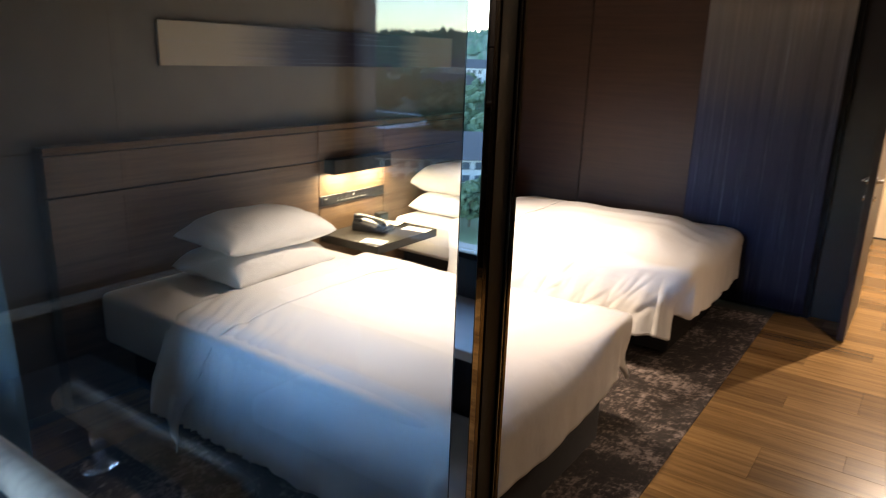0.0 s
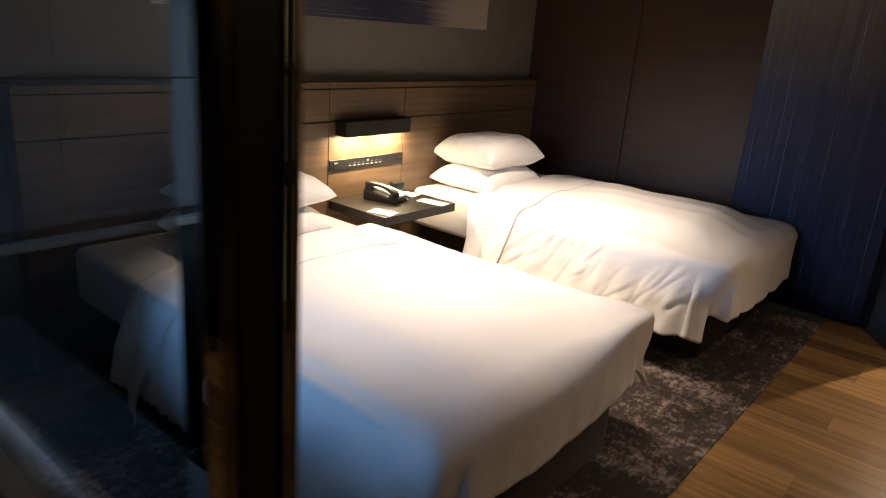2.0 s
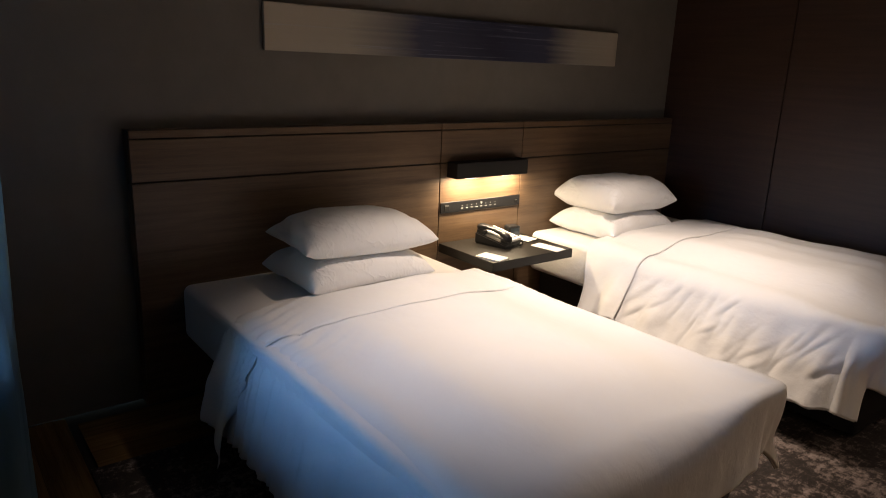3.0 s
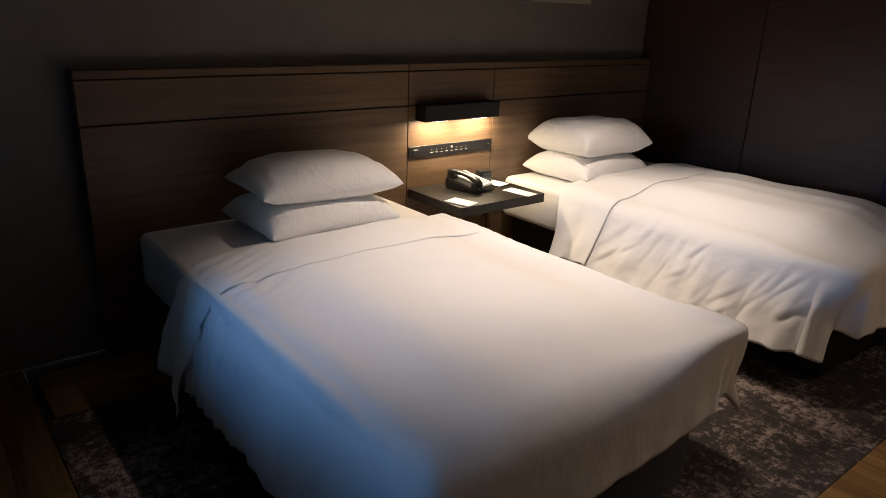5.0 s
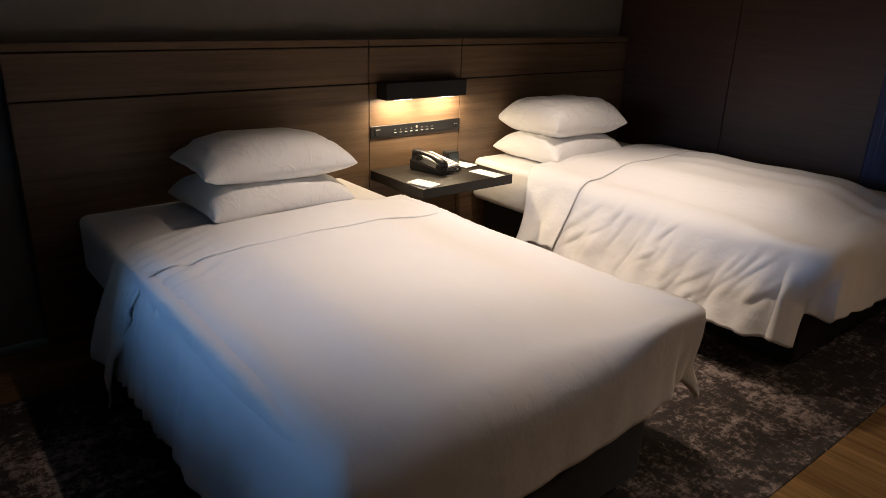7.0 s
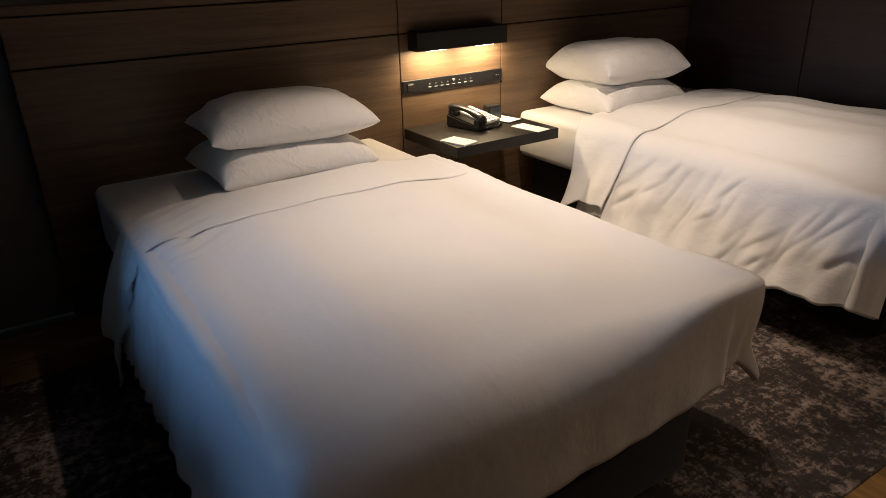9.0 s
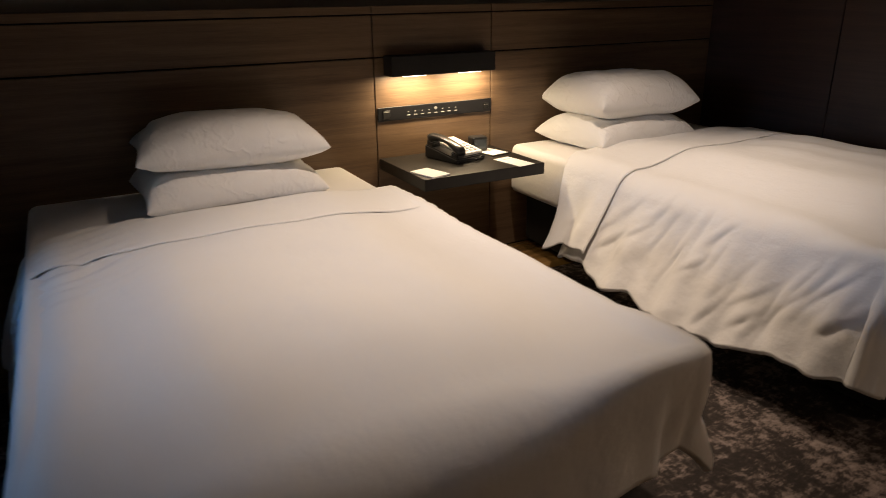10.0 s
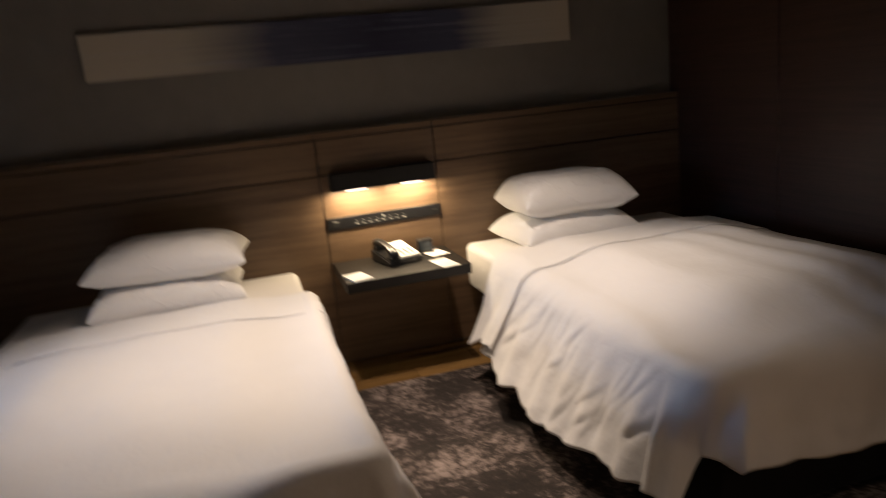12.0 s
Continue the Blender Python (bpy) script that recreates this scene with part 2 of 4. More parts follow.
M_CREAM = plain("cream_wall", (0.62, 0.50, 0.34), 0.8, 0, 0.05)
M_CERAMIC = plain("white_ceramic", (0.80, 0.79, 0.77), 0.2, 0, 0.03)
M_DOOR = plain("dark_door_paint", (0.030, 0.024, 0.021), 0.45, 0, 0.15, 10)
M_GRASS = plain("meadow_ground", (0.10, 0.13, 0.06), 0.95, 0, 0.35, 0.2)
M_LEAF = plain("tree_leaves", (0.10, 0.16, 0.09), 0.9, 0, 0.4, 0.4)
M_BARK = plain("tree_bark", (0.09, 0.07, 0.05), 0.9, 0, 0.3, 4)
M_HOUSE = plain("white_render", (0.50, 0.50, 0.49), 0.8, 0, 0.08, 0.5)
M_ROOF = plain("grey_roof", (0.07, 0.07, 0.075), 0.8, 0, 0.2, 0.5)
M_ROAD = plain("pale_concrete_road", (0.60, 0.60, 0.59), 0.9, 0, 0.1, 0.3)
M_WIN = plain("dark_window_pane", (0.07, 0.09, 0.11), 0.15, 0, 0.1)


# ---- mesh helpers ----
def bm_box(bm, lo, hi, bevel=0.0, seg=2):
    lo, hi = Vector(lo), Vector(hi)
    r = bmesh.ops.create_cube(bm, size=1, matrix=Matrix.Translation((lo + hi) / 2) @ Matrix.Diagonal((*(hi - lo), 1)))
    if bevel:
        edges = list({e for v in r["verts"] for e in v.link_edges})
        bmesh.ops.bevel(bm, geom=edges, offset=bevel, segments=seg, affect="EDGES", profile=0.5)
    return bm


def box(lo, hi, bevel=0.0, seg=2):
    return bm_box(bmesh.new(), lo, hi, bevel, seg)


def tube(bm, a, b, r, n=16, r2=None):
    a, b = Vector(a), Vector(b)
    m = Matrix.Translation((a + b) / 2) @ (b - a).to_track_quat("Z", "Y").to_matrix().to_4x4()
    bmesh.ops.create_cone(bm, cap_ends=True, segments=n, radius1=r, radius2=r if r2 is None else r2, depth=(b - a).length, matrix=m)
    return bm


def lathe(bm, centre, profile, n=24):
    rings = [[bm.verts.new((centre[0] + r * math.cos(2 * math.pi * i / n), centre[1] + r * math.sin(2 * math.pi * i / n), centre[2] + z)) for i in range(n)] for r, z in profile]
    for a, b in zip(rings, rings[1:]):
        for i in range(n):
            bm.faces.new((a[i], a[(i + 1) % n], b[(i + 1) % n], b[i]))
    bm.faces.new(rings[0][::-1])
    bm.faces.new(rings[-1])
    return bm


def finish(name, bm, material, smooth=False):
    bmesh.ops.recalc_face_normals(bm, faces=bm.faces)
    me = bpy.data.meshes.new(name)
    bm.to_mesh(me)
    bm.free()
    me.materials.append(material)
    if smooth:
        me.polygons.foreach_set("use_smooth", [True] * len(me.polygons))
    return new(name, me)


def part(name, bm, material, parent, label="", smooth=False):
    ob = finish(name, bm, material, smooth)
    ob.parent = parent
    return tagged(ob, label)


def thing(name, label, category, group="", at=(0, 0, 0)):
    ob = new(name)
    ob.location = at
    ob.empty_display_size = 0.1
    return tagged(ob, label, category, group)


def structure(name, bm, material, label, category, smooth=False):
    return tagged(finish(name, bm, material, smooth), label, category, kind="structure")


def grid_mesh(nu, nv, f):
    bm = bmesh.new()
    vs = [[bm.verts.new(f(i / nu, j / nv)) for j in range(nv + 1)] for i in range(nu + 1)]
    for i in range(nu):
        for j in range(nv):
            bm.faces.new((vs[i][j], vs[i + 1][j], vs[i + 1][j + 1], vs[i][j + 1]))
    return bm


def thicken(ob, t, offset=-1):
    md = ob.modifiers.new("thickness", "SOLIDIFY")
    md.thickness, md.offset = t, offset
    return ob


# ---- the room's shell ----
XW, XE, YS, YN, ZC = -2.93, 2.3, 0.712, 5.04, 2.46
XS = -1.94
YO = -0.85
structure("floor", box((XW - 0.2, YO - 0.3, -0.12), (XE + 0.2, 8.2, -0.022)), M_SCREED, "dark screed under the boards and the carpet", "floor")
floor_boards = structure("floor_boards", box((XW, 0.74, -0.022), (XE, 8.1, -0.010)), M_SCREED, "warm oak plank floor with staggered joints", "floor")
structure("wall_west", box((XW - 0.15, YS - 0.0115, 0), (XW, YN + 0.15, ZC)), M_WALLPAPER, "taupe linen wallpaper behind the headboard", "wall")
wall_north = structure("wall_north", box((XW, YN + 0.012, 0), (-0.40, YN + 0.15, ZC)), M_BLACK, "wall lined with dark walnut panels", "wall")
structure("ceiling", box((XW - 0.15, YS - 0.06, ZC), (XE + 0.15, 8.2, ZC + 0.12)), M_CEIL, "plain off-white ceiling", "ceiling")
structure("wall_east", box((XE, YO - 0.2, 0), (XE + 0.15, 8.2, ZC)), M_WALLPAPER, "taupe papered wall", "wall")
structure("wall_hall_end", box((-0.40, 8.05, 0), (XE, 8.2, ZC)), M_CREAM, "cream wall at the end of the lit hall", "wall")
structure("wall_hall_west", box((-0.40, YN + 0.16, 0), (-0.25, 8.05, ZC)), M_DARKWOOD, "dark walnut side wall of the hall", "wall")
structure("wall_hall_return", box((-0.40, YN + 0.06, 0), (-0.2, YN + 0.155, ZC)), M_DOOR, "dark painted return beside the open door", "wall")
structure("wall_hall_east", box((1.0, YN + 0.1, 0), (1.15, 8.05, ZC)), M_CREAM, "cream wall of the lit hall", "wall")
structure("wall_hall_front", box((1.15, YN + 0.1, 0), (XE, YN + 0.25, ZC)), M_WALLPAPER, "taupe papered wall beside the hall", "wall")
for lo, hi in (((XW - 0.15, YS - 0.13, 0), (XS - 0.012, YS - 0.012, 0.80)), ((XW - 0.15, YS - 0.13, 2.10), (XS - 0.012, YS - 0.012, ZC)), ((XW - 0.15, YS - 0.13, 0.80), (-2.78, YS - 0.012, 2.10)), ((-2.04, YS - 0.13, 0.80), (XS - 0.012, YS - 0.012, 2.10))):
    structure("wall_south_west", box(lo, hi), M_WALLPAPER, "taupe papered wall behind the curtain", "wall")
# unseen window, added so that sky light comes through the curtain
window_2 = thing("window_2", "unseen narrow window added behind the sheer curtain to light it", "window")
window_2["kind"] = "structure"
for lo, hi in (((-2.78, YS - 0.10, 0.80), (-2.75, YS - 0.04, 2.10)), ((-2.07, YS - 0.10, 0.80), (-2.04, YS - 0.04, 2.10)), ((-2.75, YS - 0.10, 0.80), (-2.07, YS - 0.04, 0.83)), ((-2.75, YS - 0.10, 2.07), (-2.07, YS - 0.04, 2.10))):
    part("window_frame", box(lo, hi, 0.002, 1), M_BLACK, window_2)
narrow_pane = part("pane", box((-2.75, YS - 0.073, 0.83), (-2.07, YS - 0.067, 2.07)), M_GLASS, window_2)
narrow_pane.visible_shadow = False
structure("wall_south", box((0.80, YS - 0.06, 0), (XE, YS + 0.06, ZC)), M_WALLPAPER, "taupe papered wall beside the opening", "wall")

# wood-lined north wall: each panel is a piece
for a, b in ((XW + 0.002, -2.103), (-2.097, -1.287)):
    part("panel", box((a, YN, 0.05), (b, YN + 0.012, 2.13), 0.0015, 1), M_DARKWOOD, wall_north)
part("panel", box((XW + 0.002, YN, 2.15), (-0.41, YN + 0.012, ZC - 0.002)), M_CEIL, wall_north, "pale painted strip above the panels")
structure("baseboard", box((XW + 0.002, YN - 0.006, 0), (-1.285, YN + 0.012, 0.048), 0.002, 1), M_BLACK, "black skirting below the walnut panels", "baseboard")

# indigo cloth screen
hanging = thing("cloth_screen", "indigo ombre cloth screen with pale vertical streaks on the wall", "screen", at=(-0.86, YN, 0.03))
hanging.location = (0, 0, 0)


def cloth_surface(u, v):
    x = -1.28 + 0.845 * u
    z = 0.03 + 2.05 * v
    return (x, YN - 0.022 + 0.0022 * math.sin(x * 62) + 0.0015 * math.sin(x * 141 + 1.3) + 0.003 * noise.noise((x * 30, 0, z * 1.5)), z)


thicken(part("cloth", grid_mesh(110, 14, cloth_surface), M_INDIGO, hanging, "indigo cloth fading to grey at the top", True), 0.004)
part("top_rail", box((-1.285, YN - 0.034, 2.075), (-0.43, YN - 0.004, 2.10), 0.003), M_BLACK, hanging, "black top rail")
part("backing", box((-1.278, YN - 0.008, 0.035), (-0.44, YN + 0.0115, 2.074)), M_BLACK, hanging)

# open door to the hall
door = thing("door_1", "dark door standing open with a chrome lever handle", "door")
door["kind"] = "structure"
part("leaf", box((-0.20, 4.71, 0.012), (-0.16, 5.55, 2.08), 0.003), M_DOOR, door)
lever = bmesh.new()
tube(lever, (-0.215, 4.775, 0.98), (-0.145, 4.775, 0.98), 0.010)
for sx in (-0.225, -0.135):
    tube(lever, (sx, 4.77, 0.98), (sx, 4.90, 0.98), 0.009)
part("handle", lever, M_CHROME, door, "chrome lever handle", True)
for sx in (-0.204, -0.156):
    part("rose", tube(bmesh.new(), (sx - 0.003, 4.775, 0.98), (sx + 0.003, 4.775, 0.98), 0.026, 24), M_CHROME, door, "round chrome rose")
lock = bmesh.new()
for sx in (-0.206, -0.154):
    tube(lock, (sx - 0.005, 4.775, 0.88), (sx + 0.005, 4.775, 0.88), 0.018, 20)
part("thumb_turn", lock, M_CHROME, door, "small chrome lock")
hall_lamp = thing("ceiling_light", "small recessed warm downlight in the hall ceiling", "light", "ceiling downlights")
part("lens", tube(bmesh.new(), (0.4, 6.2, ZC - 0.006), (0.4, 6.2, ZC), 0.045, 24), M_SPOTGLOW, hall_lamp)
spot("hall_beam", (0.4, 6.2, ZC - 0.02), (0.4, 6.2, 0), 62, 140, 0.6)
for eye, *_ in SPOTS:
    can = thing("ceiling_light", "small recessed warm downlight above the beds", "light", "ceiling downlights")
    ring = bmesh.new()
    lathe(ring, (eye[0], eye[1], ZC - 0.008), [(0.055, 0), (0.055, 0.0075), (0.04, 0.0075), (0.04, 0.001)])
    part("trim_ring", ring, M_BLACK, can, "black trim ring")

# ---- headboard ----
headboard = thing("headboard", "long walnut veneer headboard with fine black joints on the wall", "headboard")
part("core", box((XW + 0.001, 1.485, 0.0), (-2.866, 5.037, 1.172)), M_BLACK, headboard)
COLS = [(1.48, 3.017), (3.022, 3.607), (3.612, 5.037)]
for a, b in COLS:
    for lo, hi in ((0.004, 0.967), (0.973, 1.141), (1.147, 1.178)):
        part("panel", box((-2.866, a, lo), (-2.85, b, hi), 0.0012, 1), M_HEAD, headboard)
part("side_panel", box((XW + 0.001, 1.478, 0.0), (-2.866, 1.4845, 1.178)), M_HEAD, headboard)
part("top_panel", box((XW + 0.001, 1.4846, 1.1725), (-2.8665, 5.037, 1.178)), M_HEAD, headboard)

# ---- artwork ----
art = thing("wall_panel_art", "long beige panel with an indigo brushed centre on the wall", "artwork")
part("canvas", box((-2.925, 2.075, 1.506), (-2.906, 4.431, 1.708), 0.003), M_ART, art)
part("backing", box((XW, 2.12, 1.53), (-2.9255, 4.43, 1.69)), M_BLACK, art)

# ---- bedside shelf, lamp, switch panel ----
shelf = thing("bedside_shelf", "dark floating bedside shelf fixed to the headboard", "shelf")
part("top", box((-2.8495, 3.028, 0.484), (-2.402, 3.607, 0.533), 0.002), M_SHELF, shelf)

lamp = thing("wall_lamp", "black box reading lamp with warm light below on the headboard", "lamp")
lamp.location = (0, -0.021, 0)
housing = part("housing", box((-2.8495, 3.085, 0.894), (-2.762, 3.600, 0.978), 0.003), M_BLACK, lamp)
for y in (3.205, 3.482):
    part("bulb", box((-2.825, y - 0.055, 0.889), (-2.785, y + 0.055, 0.8935), 0.002, 1), M_BULB, housing, "glowing warm LED lens")
    d = bpy.data.lights.new("reading_light", "AREA")
    d.shape, d.size, d.size_y, d.energy, d.color = "RECTANGLE", 0.22, 0.04, 0.95, (1.0, 0.79, 0.52)
    ob = new("reading_light", d)
    ob.matrix_world = look((-2.778, y - 0.021, 0.886), (-2.80, y - 0.021, 0.5))

panel = thing("switch_panel", "dark strip with a row of small white switches on the headboard", "switch panel")
panel.location = (0, -0.021, 0)
part("plate", box((-2.8495, 3.048, 0.697), (-2.843, 3.630, 0.757), 0.0015, 1), M_GASKET, panel)
for i in range(8):
    y = 3.195 + i * 0.0345
    part("switch_key", box((-2.843, y - 0.008, 0.7135), (-2.840, y + 0.008, 0.7180), 0.001, 1), M_KEY, panel)
    part("marking", box((-2.843, y - 0.003, 0.7285), (-2.8422, y + 0.003, 0.7325)), M_KEY, panel)
part("dial", tube(bmesh.new(), (-2.843, 3.332, 0.737), (-2.838, 3.332, 0.737), 0.006), M_KEY, panel)
socket = part("socket", box((-2.843, 3.070, 0.708), (-2.840, 3.105, 0.744), 0.001, 1), M_BLACK, panel)
part("marking", box((-2.840, 3.074, 0.736), (-2.8392, 3.101, 0.7405)), M_KEY, socket)
socket = part("socket", box((-2.843, 3.585, 0.712), (-2.840, 3.612, 0.738), 0.001, 1), M_BLACK, panel)
for y in (3.592, 3.605):
    part("marking", box((-2.840, y - 0.002, 0.728), (-2.8394, y + 0.002, 0.732)), M_KEY, socket)

# ---- phone ----
phone = thing("telephone", "black desk telephone with a white face plate on the shelf", "telephone", at=(-2.685, 3.322, 0.533))
phone.rotation_euler = (0, 0, radians(14))


def wedge(bm, x0, x1, y0, y1, z0a, z1a, z0b, z1b):
    """A block whose height changes along x."""
    vs = [bm.verts.new(c) for c in ((x0, y0, z0a), (x0, y1, z0a), (x0, y1, z1a), (x0, y0, z1a), (x1, y0, z0b), (x1, y1, z0b), (x1, y1, z1b), (x1, y0, z1b))]
    for f in ((0, 1, 2, 3), (7, 6, 5, 4), (0, 4, 5, 1), (1, 5, 6, 2), (2, 6, 7, 3), (3, 7, 4, 0)):
        bm.faces.new([vs[i] for i in f])
    return bm


def soft(bm, w):
    bmesh.ops.bevel(bm, geom=list(bm.edges), offset=w, segments=2, affect="EDGES")
    return bm


part("body", soft(wedge(bmesh.new(), -0.105, 0.105, -0.088, 0.088, 0.0, 0.062, 0.0, 0.022), 0.006), M_PHONE, phone)
face_plate = part("face_plate", soft(wedge(bmesh.new(), -0.098, 0.092, -0.026, 0.084, 0.058, 0.0735, 0.024, 0.036), 0.003), M_FACE, phone, "white face plate")


def plate_top(x):
    return 0.0735 - (x + 0.098) / 0.19 * 0.0375


for i in range(4):
    for j in range(3):
        x, y = 0.000 + i * 0.022, 0.008 + j * 0.025
        part("key", wedge(bmesh.new(), x - 0.006, x + 0.006, y - 0.007, y + 0.007, plate_top(x - 0.006) - 0.001, plate_top(x - 0.006) + 0.003, plate_top(x + 0.006) - 0.001, plate_top(x + 0.006) + 0.003), M_INK, face_plate)
part("name_strip", wedge(bmesh.new(), -0.082, -0.030, -0.016, 0.074, plate_top(-0.082) - 0.001, plate_top(-0.082) + 0.0008, plate_top(-0.030) - 0.001, plate_top(-0.030) + 0.0008), M_PAPER, face_plate, "white paper strip")
handset = bmesh.new()
rings = []
for i in range(15):
    a = i / 14
    x, mid = -0.100 + 0.208 * a, math.sin(a * math.pi)
    zc = 0.090 - 0.042 * a + 0.020 * mid
    half_w, half_h = 0.026 - 0.006 * mid, 0.019 - 0.008 * mid
    if i in (0, 14):
        half_w, half_h = half_w * 0.75, half_h * 0.7
    rings.append([handset.verts.new((x, -0.056 + half_w * math.copysign(abs(math.cos(k * math.pi / 6)) ** 0.6, math.cos(k * math.pi / 6)), zc + half_h * math.copysign(abs(math.sin(k * math.pi / 6)) ** 0.6, math.sin(k * math.pi / 6)))) for k in range(12)])
for a, b in zip(rings, rings[1:]):
    for k in range(12):
        handset.faces.new((a[k], a[(k + 1) % 12], b[(k + 1) % 12], b[k]))
handset.faces.new(rings[0])
handset.faces.new(rings[-1][::-1])
receiver = part("handset", handset, M_PHONE, phone, "black handset on its cradle", True)
for x, z in ((-0.078, 0.052), (0.080, 0.020)):
    part("ear_cup", soft(wedge(bmesh.new(), x - 0.022, x + 0.022, -0.080, -0.034, z, z + 0.030, z - 0.006, z + 0.022), 0.005), M_PHONE, receiver)
cord = bmesh.new()
prev = None
for i in range(121):
    a = i / 120
    p = Vector((0.08 + 0.045 * math.sin(a * math.pi), -0.05 + 0.13 * a, 0.012)) + Vector((math.cos(a * 120) * 0.005, 0, math.sin(a * 120) * 0.005))
    if prev is not None:
        tube(cord, prev, p, 0.0018, 5)
    prev = p
part("cord", cord, M_PHONE, phone, "coiled black cord")

clock = thing("alarm_clock", "small black cube alarm clock on the shelf", "clock", at=(-2.76, 3.485, 0.533))
clock.rotation_euler = (0, 0, radians(-8))
case = part("case", box((-0.030, -0.038, 0), (0.030, 0.038, 0.07), 0.008, 3), M_PHONE, clock)
part("display", box((0.030, -0.028, 0.016), (0.0312, 0.028, 0.058), 0.0004, 1), M_WIN, case, "dark glass display")


def card(name, label, at, size, turn, thick=0.003, lines=0, material=None):
    ob = thing(name, label, "stationery", at=at)
    ob.rotation_euler = (0, 0, radians(turn))
    part("sheet", box((-size[0] / 2, -size[1] / 2, 0), (size[0] / 2, size[1] / 2, thick), 0.0006, 1), material or M_PAPER, ob)
    for i in range(lines):
        x = -size[0] * 0.3 + i * size[0] * 0.16
        part("text_line", box((x - 0.0015, -size[1] * 0.3, thick), (x + 0.0015, size[1] * (0.30 - 0.1 * (i % 2)), thick + 0.0004)), M_INK, ob)
    return ob


card("notepad", "white notepad lying flat on the dark shelf", (-2.482, 3.092, 0.533), (0.145, 0.092), 14, 0.006)
card("leather_tray", "thin black leather folder on the shelf", (-2.70, 3.520, 0.533), (0.150, 0.115), 12, 0.003, 0, M_BLACK)
card("card", "white printed card on the black folder", (-2.70, 3.520, 0.536), (0.130, 0.095), 12, 0.0015, 2)
card("card", "white printed leaflet near the shelf edge", (-2.485, 3.503, 0.533), (0.175, 0.085), 8, 0.002, 1)


# ---- beds ----
def smoothstep(a, b, x):
    t = min(1, max(0, (x - a) / (b - a)))
    return t * t * (3 - 2 * t)


